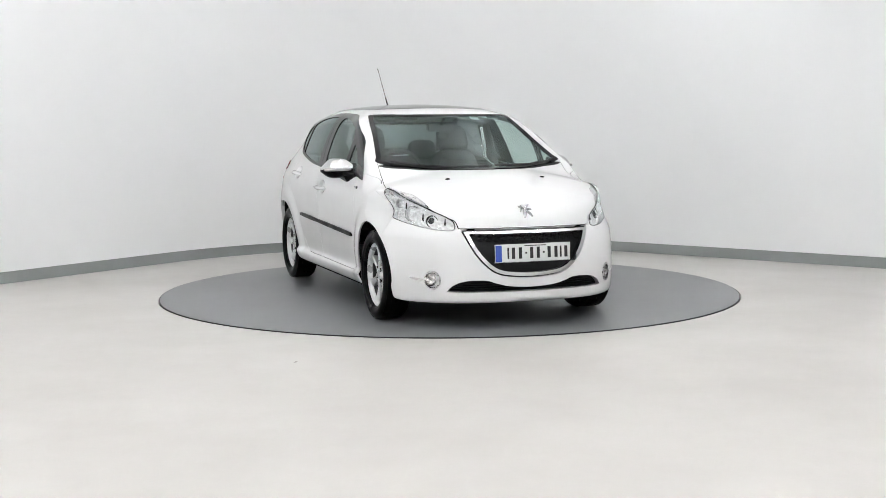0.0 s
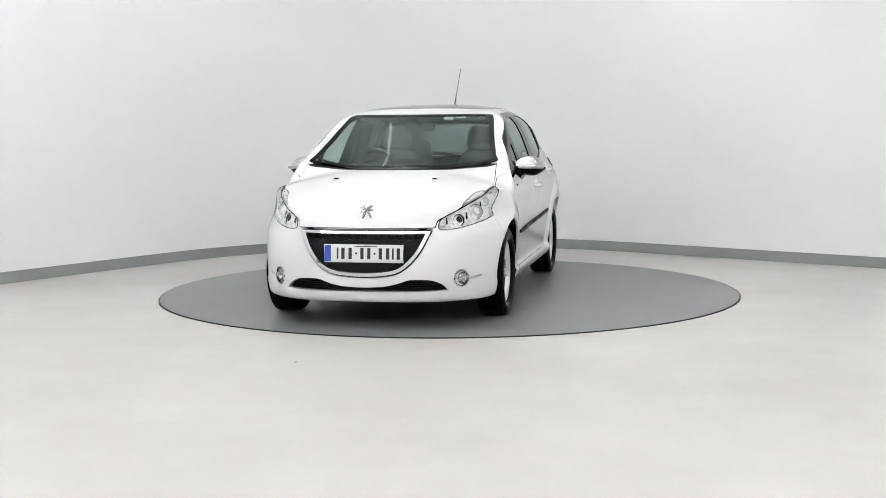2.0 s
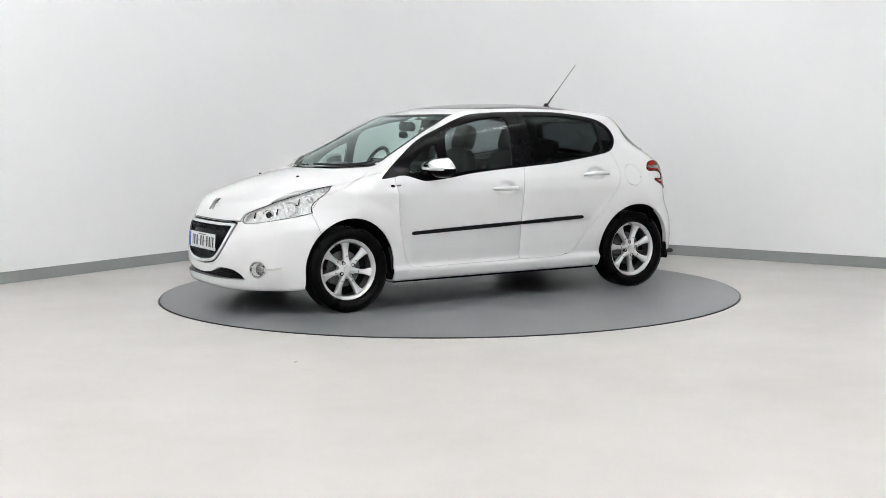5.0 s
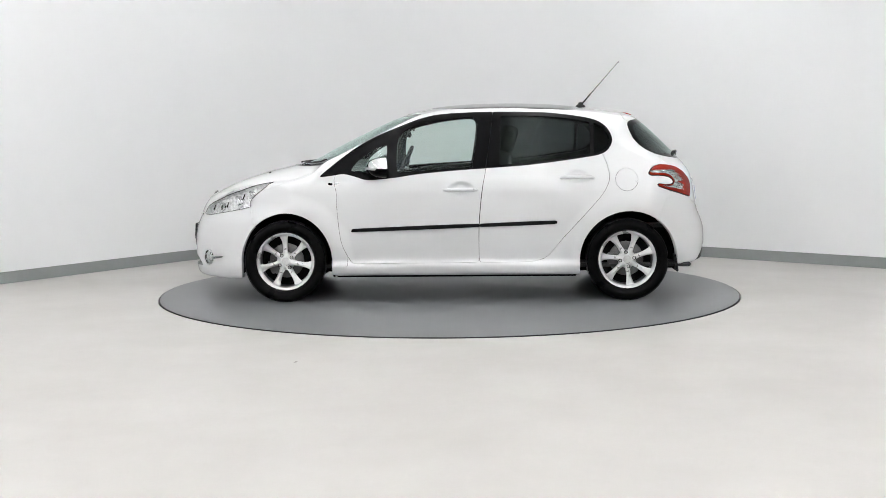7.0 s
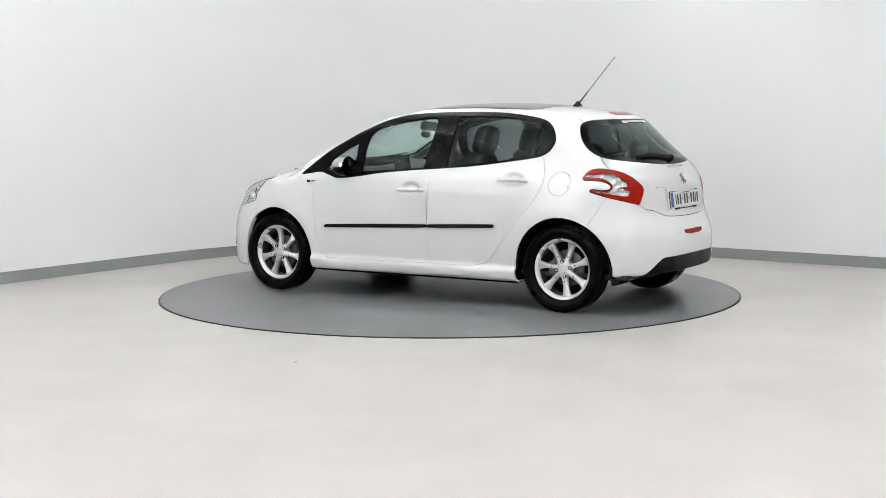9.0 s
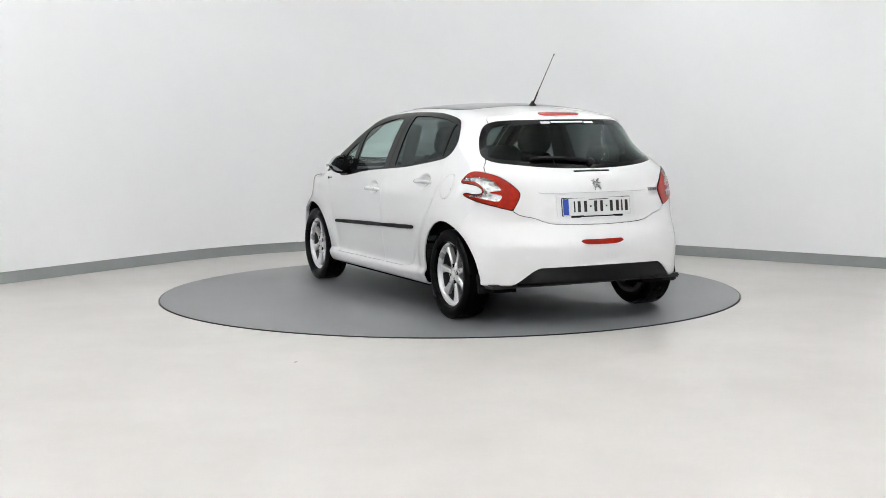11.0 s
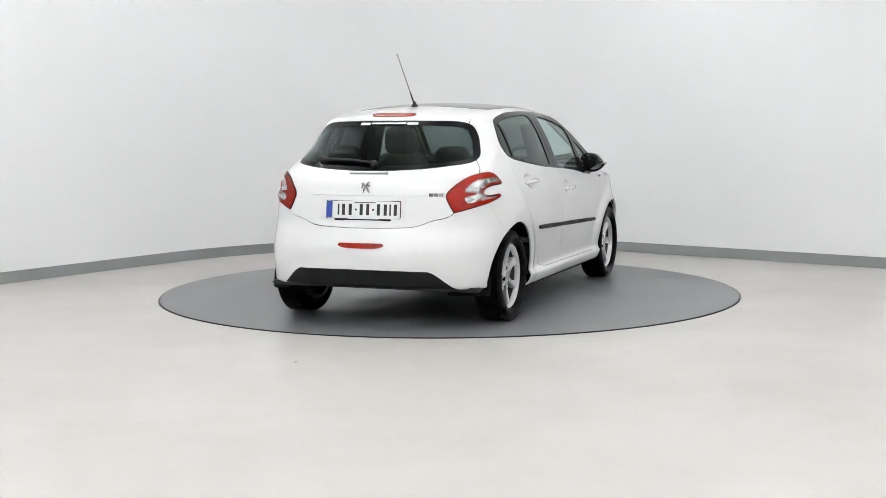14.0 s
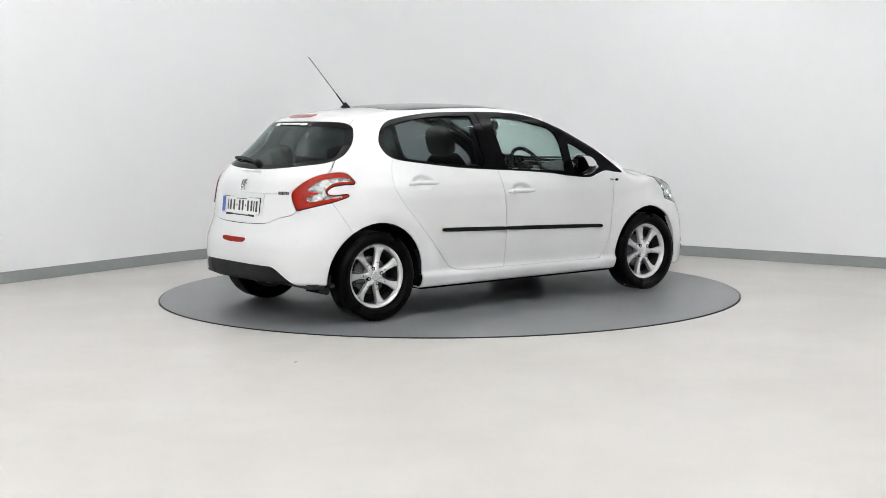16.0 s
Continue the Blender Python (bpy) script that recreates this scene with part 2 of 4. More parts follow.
def line_lamp(x, y0, y1):
    lamp = new("line_lamp")
    tagged(lamp, "long slim white ceiling line lamp, lit", "ceiling lamp", "line lamps under the ceiling")
    lamp.location = (x, y0, HIGH - 0.4)
    bm = bmesh.new()
    box(bm, -0.045, 0.045, 0, y1 - y0, -0.07, -0.001, 0.008)
    part("housing", bm, HOUSING, lamp)
    bm = bmesh.new()
    box(bm, -0.028, 0.028, 0.03, y1 - y0 - 0.03, -0.080, -0.0705)
    part("diffuser", bm, LIGHT_DOWN, lamp, "glowing white diffuser")
    # upward glow added as fill, to brighten the ceiling evenly
    bm = bmesh.new()
    box(bm, -0.04, 0.04, 0.03, y1 - y0 - 0.03, 0.001, 0.012)
    part("uplight", bm, LIGHT, lamp, "glowing white upper diffuser, added to light the ceiling")
    for y in (0.4, y1 - y0 - 0.4):
        bm = bmesh.new()
        tube(bm, [(0, y, 0.0), (0, y, 0.4)], 0.004, 6)
        part("hanger", bm, HOUSING, lamp, "thin steel hanger")
    return lamp


for lx, far in ((-5.0, -2.2), (-3.0, 0.6), (-1.0, 2.4), (1.0, 2.4), (3.0, 0.9)):
    # unseen row behind the camera, added as fill for the car's flanks
    line_lamp(lx, -12.6, -9.8)
    line_lamp(lx, -9.5, -4.2)
    line_lamp(lx, -3.9, far)
# outer rows out of view, added as fill for the flanks and walls
for lx, far in ((-9.0, -7.6), (-7.0, -5.4), (5.0, -4.2), (7.0, -4.6), (9.0, -6.2)):
    line_lamp(lx, -12.6, -9.8)
    line_lamp(lx, -9.5, far)
# ---- shape of the car's skin: x forward, y to its left, z up, origin on the floor midway between the axles ----
def spline(xs, ys):
    """A smooth curve through points with rising xs, with no overshoot."""
    xs, ys = np.array(xs, float), np.array(ys, float)
    h, d = np.diff(xs), np.diff(ys) / np.diff(xs)
    m = np.zeros(len(xs))
    m[0], m[-1] = d[0], d[-1]
    for i in range(1, len(xs) - 1):
        if d[i - 1] * d[i] > 0:
            w1, w2 = 2 * h[i] + h[i - 1], h[i] + 2 * h[i - 1]
            m[i] = (w1 + w2) / (w1 / d[i - 1] + w2 / d[i])

    def value(x):
        x = np.asarray(x, float)
        i = np.clip(np.searchsorted(xs, x) - 1, 0, len(h) - 1)
        t = np.clip((x - xs[i]) / h[i], 0, 1)
        y = ((1 + 2 * t) * (1 - t) ** 2 * ys[i] + t * (1 - t) ** 2 * h[i] * m[i]
             + t * t * (3 - 2 * t) * ys[i + 1] + t * t * (t - 1) * h[i] * m[i + 1])
        return y + np.minimum(x - xs[0], 0) * m[0] + np.maximum(x - xs[-1], 0) * m[-1]
    return value


def eased(curve, lo, hi, width):
    """The same curve with its bends softened over a width."""
    x = np.linspace(lo, hi, 1600)
    w = np.exp(-0.5 * (np.linspace(-3, 3, 61)) ** 2)
    w /= w.sum()
    y = sum(k * curve(x + d * width) for k, d in zip(w, np.linspace(-3, 3, 61)))
    return lambda v: np.interp(v, x, y)


TOP = spline([-1.5, -1.38, -1.2, -1.0, -0.7, -0.4, -0.15, 0.05, 0.28, 0.48, 0.70, 0.93, 1.17, 1.27, 1.44, 1.7, 1.85, 1.94, 2.0],
             [1.30, 1.368, 1.402, 1.427, 1.453, 1.461, 1.457, 1.444, 1.408, 1.342, 1.243, 1.130, 1.012, 0.992, 0.955, 0.873, 0.805, 0.748, 0.695])
CROWN = spline([-1.4, -1.0, 0.0, 0.26, 0.44, 0.77, 0.95, 1.2, 1.4, 2.0], [0.17, 0.15, 0.125, 0.125, 0.185, 0.225, 0.215, 0.19, 0.16, 0.16])
NOSE = spline([0.13, 0.2, 0.3, 0.42, 0.54, 0.63, 0.70, 0.78, 1.0], [2.000, 2.030, 2.042, 2.040, 2.022, 1.992, 1.968, 1.94, 1.86])
TAIL = spline([0.18, 0.28, 0.40, 0.50, 0.58, 0.66, 0.80, 0.92, 1.02, 1.16, 1.34, 1.5], [1.88, 1.918, 1.928, 1.924, 1.90, 1.868, 1.845, 1.815, 1.745, 1.615, 1.425, 1.25])
SIDE = spline([0.15, 0.20, 0.268, 0.302, 0.42, 0.55, 0.70, 0.80, 0.88, 0.94, 1.0, 1.10, 1.25, 1.38, 1.5],
              [0.775, 0.806, 0.826, 0.796, 0.812, 0.826, 0.838, 0.840, 0.829, 0.808, 0.784, 0.748, 0.684, 0.606, 0.525])
PLAN = spline([-1.9, -1.3, -0.6, 0.2, 0.9, 1.4, 2.0], [-0.035, 0.004, 0.006, 0.004, 0.006, 0.002, -0.03])
TAPER = spline([-1.8, -1.4, -1.0, -0.4, 0.3, 0.8, 1.2], [-0.085, -0.055, -0.025, 0.0, 0.0, -0.012, -0.02])
TOP, SIDE, TAIL, NOSE = eased(TOP, -2.2, 2.3, 0.035), eased(SIDE, 0.0, 1.7, 0.010), eased(TAIL, 0.0, 1.7, 0.018), eased(NOSE, 0.0, 1.7, 0.014)
WHEEL_X, REAR_X, WHEEL_Z, ARCH = 1.262, -1.269, 0.30, 0.362
HANDLES = ((-0.040, 0.823), (-0.893, 0.903))
ARCHES = ((1.250, 0.338), (-1.277, 0.362))


def arch_field(p):
    """Below zero within the wheel openings."""
    z = np.maximum(p[:, 2] - WHEEL_Z, 0) / ARCH
    return np.min([(np.hypot((p[:, 0] - c) / r, z) - 1) * 0.35 for c, r in ARCHES], axis=0)


def smooth_max(a, b, k):
    h = np.clip(0.5 + 0.5 * (a - b) / k, 0, 1)
    return b + (a - b) * h + k * h * (1 - h)


def ramp(a, b, v):
    t = np.clip((v - a) / (b - a), 0, 1)
    return t * t * (3 - 2 * t)


def skin_field(p):
    """Below zero inside the car, above it outside, about in metres."""
    x, y, z = p[:, 0], np.abs(p[:, 1]), p[:, 2]
    slope = (TOP(x + 0.01) - TOP(x - 0.01)) / 0.02
    pillar = ramp(1.08, 0.95, x) * ramp(0.05, 0.3, x)
    yc = y - pillar * 0.7 * np.maximum(y - 0.57, 0)
    top = (z - TOP(x) + CROWN(x) * yc * yc) / np.sqrt(1 + slope * slope)
    wide = SIDE(z) + PLAN(x) + TAPER(x) * ramp(0.75, 1.15, z)
    for wx in (WHEEL_X, REAR_X):
        r = np.hypot(x - wx, z - WHEEL_Z)
        wide = wide + 0.020 * ramp(0.52, 0.40, r) * ramp(0.20, 0.34, z)
    for hx, hz in HANDLES:
        wide = wide - 0.024 * ramp(1.15, 0.45, np.hypot((x - hx) / 0.088, (z - hz - 0.012) / 0.048))
    lean = 1 / np.sqrt(1 + ((SIDE(z + 0.01) - SIDE(z - 0.01)) / 0.02) ** 2)
    side = (y - wide) * lean
    nose = (x - NOSE(z) + 0.12 * y ** 2 + (0.90 + 0.25 * ramp(0.58, 0.74, z)) * y ** 4) * 0.9
    tslope = (TAIL(z + 0.01) - TAIL(z - 0.01)) / 0.02
    tail = (-x - TAIL(z) + (0.08 * y ** 2 + 0.62 * y ** 4) * (1 + 1.25 * ramp(0.97, 1.2, z))) / np.sqrt(1 + tslope ** 2)
    f = smooth_max(top, side, 0.055 - 0.018 * ramp(1.05, 0.95, x) + 0.063 * ramp(0.4, 0.0, x))
    f = smooth_max(f, nose, 0.05)
    f = smooth_max(f, tail, 0.035 + 0.06 * ramp(1.1, 0.8, z))
    low = 0.19 + 0.07 * ramp(-1.42, -1.62, x) - 0.02 * ramp(1.3, 1.7, x)
    return smooth_max(f, low - z, 0.03)


def skin_normal(p, e=0.004):
    n = np.stack([skin_field(p + e * np.eye(3)[i]) - skin_field(p - e * np.eye(3)[i]) for i in range(3)], 1)
    return n / np.linalg.norm(n, axis=1, keepdims=True)


def shoot(o, d, far=2.4):
    """Where rays from inside leave the skin."""
    lo, hi = np.zeros(len(o)), np.full(len(o), far)
    for _ in range(26):
        mid = (lo + hi) / 2
        inside = skin_field(o + mid[:, None] * d) < 0
        lo, hi = np.where(inside, mid, lo), np.where(inside, hi, mid)
    return o + lo[:, None] * d


class Skin:
    """A piece of surface: corners, their normals and its faces."""
    def __init__(self, v, n, faces):
        self.v, self.n, self.faces = v, n, faces

    def split(self, field):
        """Cuts along the zero line of a field of places; returns the part below zero and the part above."""
        if not self.faces:
            return self, self
        f = field(self.v)
        f = np.where(np.abs(f) < 1e-6, 1e-6, f)
        neg = f < 0
        v, n, cuts = list(self.v), list(self.n), {}

        def cut(a, b):
            key = (a, b) if a < b else (b, a)
            if key not in cuts:
                t = f[a] / (f[a] - f[b])
                cuts[key] = len(v)
                v.append(self.v[a] + t * (self.v[b] - self.v[a]))
                m = self.n[a] + t * (self.n[b] - self.n[a])
                n.append(m / np.linalg.norm(m))
            return cuts[key]
        ins, out = [], []
        for face in self.faces:
            k = sum(neg[i] for i in face)
            if k == len(face):
                ins.append(face)
            elif k == 0:
                out.append(face)
            else:
                pa, pb = [], []
                for i, a in enumerate(face):
                    b = face[(i + 1) % len(face)]
                    (pa if neg[a] else pb).append(a)
                    if neg[a] != neg[b]:
                        c = cut(a, b)
                        pa.append(c), pb.append(c)
                if len(pa) > 2:
                    ins.append(tuple(pa))
                if len(pb) > 2:
                    out.append(tuple(pb))
        v, n = np.array(v), np.array(n)
        return Skin(v, n, ins), Skin(v, n, out)

    def tidy(self):
        """Drops unused corners."""
        used = sorted({i for face in self.faces for i in face})
        at = {j: i for i, j in enumerate(used)}
        return Skin(self.v[used] if used else np.zeros((0, 3)), self.n[used] if used else np.zeros((0, 3)), [tuple(at[i] for i in face) for face in self.faces])


def car_skin(nx=330, ny=50, nz=116):
    """The left half of the skin, from the middle line outwards."""
    xs = np.linspace(-1.95, 2.06, nx + 1)
    ys = 0.87 * np.linspace(0, 1, ny + 1)
    core_a, core_b, zc = -1.0, 1.0, 0.60
    high = lambda x: np.clip(TOP(np.clip(x, -1.45, 1.97)), 0.6, 1.45)
    pts, index = [], {}

    def corner(i, j, k):
        if (i, j, k) not in index:
            index[i, j, k] = len(pts)
            x = xs[i]
            pts.append((x, ys[j], 0.02 + (high(x) - 0.02) * k / nz))
        return index[i, j, k]
    faces = []
    for i in range(nx):
        for k in range(nz):
            faces.append((corner(i, ny, k), corner(i, ny, k + 1), corner(i + 1, ny, k + 1), corner(i + 1, ny, k)))
        for j in range(ny):
            faces.append((corner(i, j, nz), corner(i + 1, j, nz), corner(i + 1, j + 1, nz), corner(i, j + 1, nz)))
    for j in range(ny):
        for k in range(nz):
            faces.append((corner(nx, j, k), corner(nx, j + 1, k), corner(nx, j + 1, k + 1), corner(nx, j, k + 1)))
            faces.append((corner(0, j, k), corner(0, j, k + 1), corner(0, j + 1, k + 1), corner(0, j + 1, k)))
    p = np.array(pts)
    o = np.stack([np.clip(p[:, 0], core_a, core_b), 0 * p[:, 0], np.full(len(p), zc)], 1)
    d = p - o
    v = shoot(o, d / np.linalg.norm(d, axis=1, keepdims=True))
    v[p[:, 1] == 0, 1] = 0
    n = skin_normal(v)
    n[p[:, 1] == 0, 1] = 0
    n /= np.linalg.norm(n, axis=1, keepdims=True)
    s = Skin(v, n, faces)
    a, b, c = (v[[f[i] for f in faces]] for i in (0, 1, 2))
    flip = ((np.cross(b - a, c - a)) * n[[f[0] for f in faces]]).sum(1) < 0
    s.faces = [f[::-1] if q else f for f, q in zip(faces, flip)]
    return s
# ---- cutting the skin into panels ----
def loop(points, n=8):
    """A closed smooth line through points; a third value of 1 keeps a corner sharp."""
    k, out = len(points), []
    p = [np.array(q[:2], float) for q in points]
    sharp = [len(q) > 2 for q in points]

    def slope(i):
        return np.zeros(2) if sharp[i] else (p[(i + 1) % k] - p[i - 1]) / 2
    for i in range(k):
        a, b, ma, mb = p[i], p[(i + 1) % k], slope(i), slope((i + 1) % k)
        size = np.linalg.norm(b - a)
        ma, mb = (m * min(1, 1.2 * size / (np.linalg.norm(m) + 1e-9)) for m in (ma, mb))
        for j in range(n):
            t = j / n
            if sharp[i] and sharp[(i + 1) % k]:
                out.append(a + t * (b - a))
                continue
            out.append((1 + 2 * t) * (1 - t) ** 2 * a + t * (1 - t) ** 2 * ma + t * t * (3 - 2 * t) * b + t * t * (t - 1) * mb)
    return np.array(out)


def inside(line, flat):
    """Signed distance to a closed line in a flat view of the skin: below zero inside."""
    a, b = line, np.roll(line, -1, 0)
    lo, hi = line.min(0) - 0.08, line.max(0) + 0.08

    def field(v):
        q = flat(v)
        d = np.full(len(q), 0.1)
        near = ((q > lo) & (q < hi)).all(1)
        w = q[near]
        if len(w):
            e = b - a
            r = w[:, None] - a[None]
            t = np.clip((r * e).sum(2) / ((e * e).sum(1) + 1e-12), 0, 1)
            dist = np.sqrt(((r - t[..., None] * e) ** 2).sum(2)).min(1)
            y0, y1 = a[None, :, 1] > w[:, None, 1], b[None, :, 1] > w[:, None, 1]
            xc = a[None, :, 0] + (w[:, None, 1] - a[None, :, 1]) / (np.where(e[:, 1] == 0, 1e-12, e[:, 1])) * e[:, 0]
            inner = ((y0 != y1) & (w[:, None, 0] < xc)).sum(1) % 2 == 1
            d[near] = np.where(inner, -dist, dist)
        return d
    return field


def from_side(v):
    return v[:, (0, 2)]


def from_above(v):
    return v[:, (0, 1)]


def from_end(v):
    return v[:, (1, 2)]


def from_front_corner(v):
    return np.stack([(v[:, 1] - v[:, 0]) / math.sqrt(2), v[:, 2]], 1)


def from_rear_corner(v):
    return np.stack([(-v[:, 0] - v[:, 1]) / math.sqrt(2), v[:, 2]], 1)


def both(*fields):
    return lambda v: np.max([f(v) for f in fields], axis=0)


def ahead_of(x):
    return lambda v: x - v[:, 0]


def behind(x):
    return lambda v: v[:, 0] - x


def outside_of(y):
    return lambda v: y - v[:, 1]


def seam(skin, field, gap=0.0022):
    """Splits off a panel and leaves an open joint round it."""
    a, rest = skin.split(lambda v: field(v) + gap)
    _, b = rest.split(lambda v: field(v) - gap)
    return a, b


def lifted(skin, height):
    s = skin.tidy()
    return Skin(s.v + s.n * height, s.n, s.faces)


def skin_part(name, pieces, mat, parent=None, label="", lip=0.012):
    """One mesh from pieces of skin (skin, side): side 1 as it is, -1 mirrored, 0 both. A lip turns inwards along open edges."""
    vs, ns, fs, base = [], [], [], 0
    for skin, side in pieces:
        s = skin.tidy()
        if not s.faces:
            continue
        v, n, f = s.v, s.n, list(s.faces)
        if lip:
            count = {}
            for face in f:
                for i, a in enumerate(face):
                    b = face[(i + 1) % len(face)]
                    if (b, a) in count:
                        del count[b, a]
                    else:
                        count[a, b] = 1
            xv, xn, xf = [], [], []
            for a, b in count:
                if side == 0 and abs(v[a, 1]) < 1e-5 and abs(v[b, 1]) < 1e-5:
                    continue
                k = len(v) + len(xv)
                flat = np.cross(v[b] - v[a], n[a])
                flat = flat / (np.linalg.norm(flat) + 1e-9) * (1 if lip > 0 else -1)
                xv += [v[a], v[b], v[b] - n[b] * lip, v[a] - n[a] * lip]
                xn += [flat] * 4
                xf.append((k + 1, k, k + 3, k + 2))
            if xv:
                v, n, f = np.concatenate([v, xv]), np.concatenate([n, xn]), f + xf
        for sign in ((1, -1) if side == 0 else (side,)):
            q = np.array([1, sign, 1])
            vs.append(v * q), ns.append(n * q)
            fs += [tuple(i + base for i in (face if sign > 0 else face[::-1])) for face in f]
            base += len(v)
    me = bpy.data.meshes.new(name)
    me.from_pydata(np.concatenate(vs).tolist(), [], fs)
    me.polygons.foreach_set("use_smooth", [True] * len(me.polygons))
    me.normals_split_custom_set_from_vertices(np.concatenate(ns).tolist())
    me.materials.append(mat)
    ob = new(name, me)
    if parent is not None:
        ob.parent = parent
    return tagged(ob, label)


def pair(name, skin, mat, parent=None, label="", lip=0.012):
    """The same panel on the car's left and on its right."""
    return [skin_part(name, [(skin, s)], mat, parent, label, lip) for s in (1, -1)]


def on_skin(x, z=None, y=None):
    """A place on the left flank over (x, z), or on the top over (x, y), with its normal."""
    if z is not None:
        p = shoot(np.array([[x, 0.0, z]]), np.array([[0.0, 1.0, 0.0]]))
    else:
        p = shoot(np.array([[x, y, 0.5]]), np.array([[0.0, 0.0, 1.0]]))
    return Vector(p[0]), Vector(skin_normal(p)[0])
# ---- the car ----
car = new("car")
tagged(car, "white five-door hatchback car parked on the grey turntable", "car")

side_line = loop([(0.992, 0.933), (0.774, 1.107), (0.605, 1.209), (0.438, 1.280), (0.27, 1.343), (0.104, 1.379), (-0.229, 1.394), (-0.603, 1.390), (-0.81, 1.373),
                  (-1.027, 1.335), (-1.120, 1.280), (-1.162, 1.203), (-1.154, 1.145), (-1.108, 1.092), (-1.018, 1.063), (-0.602, 1.008), (-0.31, 0.985), (0.024, 0.963),
                  (0.274, 0.940), (0.442, 0.916), (0.640, 0.900), (0.726, 0.922), (0.82, 0.944), (0.93, 0.930)])
front_pane = loop([(0.405, 1.228), (0.20, 1.312), (-0.02, 1.349), (-0.14, 1.350), (-0.168, 1.30), (-0.155, 1.15), (-0.128, 0.992), (-0.10, 0.985), (0.20, 0.968), (0.425, 0.953, 1)])
corner_pane = loop([(0.755, 0.965), (0.720, 1.04), (0.60, 1.125), (0.505, 1.165, 1), (0.505, 0.985), (0.56, 0.962)])
rear_pane = loop([(-0.338, 1.364, 1), (-0.60, 1.362), (-0.85, 1.340), (-1.000, 1.310, 1), (-1.003, 1.20), (-0.995, 1.080, 1), (-0.66, 1.032), (-0.325, 1.005, 1)])
fixed_pane = loop([(-1.028, 1.310, 1), (-1.095, 1.275), (-1.138, 1.205), (-1.132, 1.15), (-1.095, 1.105), (-1.024, 1.082, 1)])
screen_line = loop([(1.242, 0), (1.215, 0.17), (1.13, 0.36), (1.03, 0.53), (0.945, 0.692), (0.86, 0.675), (0.63, 0.624), (0.258, 0.548), (0.27, 0.47), (0.34, 0.28), (0.378, 0),
                    (0.34, -0.28), (0.27, -0.47), (0.258, -0.548), (0.63, -0.624), (0.86, -0.675), (0.945, -0.692), (1.03, -0.53), (1.13, -0.36), (1.215, -0.17)])
rear_line = loop([(0, 1.335), (0.23, 1.334), (0.455, 1.328), (0.54, 1.302), (0.585, 1.245), (0.618, 1.165), (0.645, 1.095), (0.625, 1.062), (0.56, 1.046), (0.31, 1.020), (0, 1.009),
                  (-0.31, 1.020), (-0.56, 1.046), (-0.625, 1.062), (-0.645, 1.095), (-0.618, 1.165), (-0.585, 1.245), (-0.54, 1.302), (-0.455, 1.328), (-0.23, 1.334)])
roof_line = loop([(0.185, 0), (0.15, 0.25), (0.05, 0.46), (-0.1, 0.505), (-0.5, 0.515), (-0.8, 0.50), (-0.90, 0.44), (-0.925, 0.25), (-0.93, 0),
                  (-0.925, -0.25), (-0.90, -0.44), (-0.8, -0.50), (-0.5, -0.515), (-0.1, -0.505), (0.05, -0.46), (0.15, -0.25)])
front_door = loop([(0.868, 0.95), (0.872, 0.80), (0.871, 0.696), (0.842, 0.446), (0.775, 0.30), (0.74, 0.284), (0.4, 0.284), (-0.15, 0.288), (-0.172, 0.30), (-0.173, 0.564), (-0.195, 0.812), (-0.225, 0.99), (-0.2, 1.1, 1), (0.5, 1.1, 1)])
rear_door = loop([(-0.1755, 0.564), (-0.1975, 0.812), (-0.2275, 0.99), (-0.25, 1.12, 1), (-1.02, 1.12, 1), (-1.09, 1.075), (-1.132, 0.93), (-1.113, 0.845), (-1.051, 0.752), (-0.803, 0.476),
                  (-0.679, 0.331), (-0.596, 0.298), (-0.5, 0.289), (-0.20, 0.288), (-0.176, 0.30)])
head_line = loop([(-1.013, 0.640), (-0.998, 0.690), (-0.941, 0.723), (-0.841, 0.758), (-0.752, 0.792), (-0.646, 0.826), (-0.523, 0.870), (-0.424, 0.890, 1), (-0.437, 0.85), (-0.505, 0.79),
                  (-0.537, 0.748), (-0.528, 0.704, 1), (-0.641, 0.678), (-0.821, 0.648), (-0.945, 0.634)])
brow_line = loop([(-0.815, 0.776), (-0.762, 0.812), (-0.668, 0.848), (-0.589, 0.863), (-0.546, 0.868), (-0.62, 0.842), (-0.725, 0.806)])
tail_line = loop([(0.45, 0.936), (0.502, 0.986), (0.571, 0.999), (0.71, 0.972), (0.816, 0.913), (0.868, 0.848), (0.827, 0.747, 1), (0.692, 0.779), (0.587, 0.804), (0.501, 0.832), (0.477, 0.846),
                  (0.491, 0.860), (0.563, 0.852), (0.61, 0.859), (0.617, 0.879), (0.58, 0.905), (0.509, 0.917), (0.455, 0.919)])
clear_line = loop([(0.466, 0.952), (0.552, 0.962), (0.663, 0.948), (0.735, 0.902), (0.747, 0.877), (0.668, 0.866), (0.755, 0.841), (0.732, 0.804, 1), (0.6, 0.827), (0.514, 0.838), (0.521, 0.847),
                   (0.594, 0.844), (0.629, 0.867), (0.620, 0.899), (0.565, 0.930), (0.468, 0.937)])
grille_line = loop([(0.0, 0.640), (0.25, 0.640), (0.43, 0.640), (0.425, 0.598), (0.372, 0.49), (0.30, 0.405), (0.222, 0.357), (0.12, 0.338), (0.0, 0.332),
                    (-0.12, 0.338), (-0.222, 0.357), (-0.30, 0.405), (-0.372, 0.49), (-0.425, 0.598), (-0.43, 0.640), (-0.25, 0.640)])
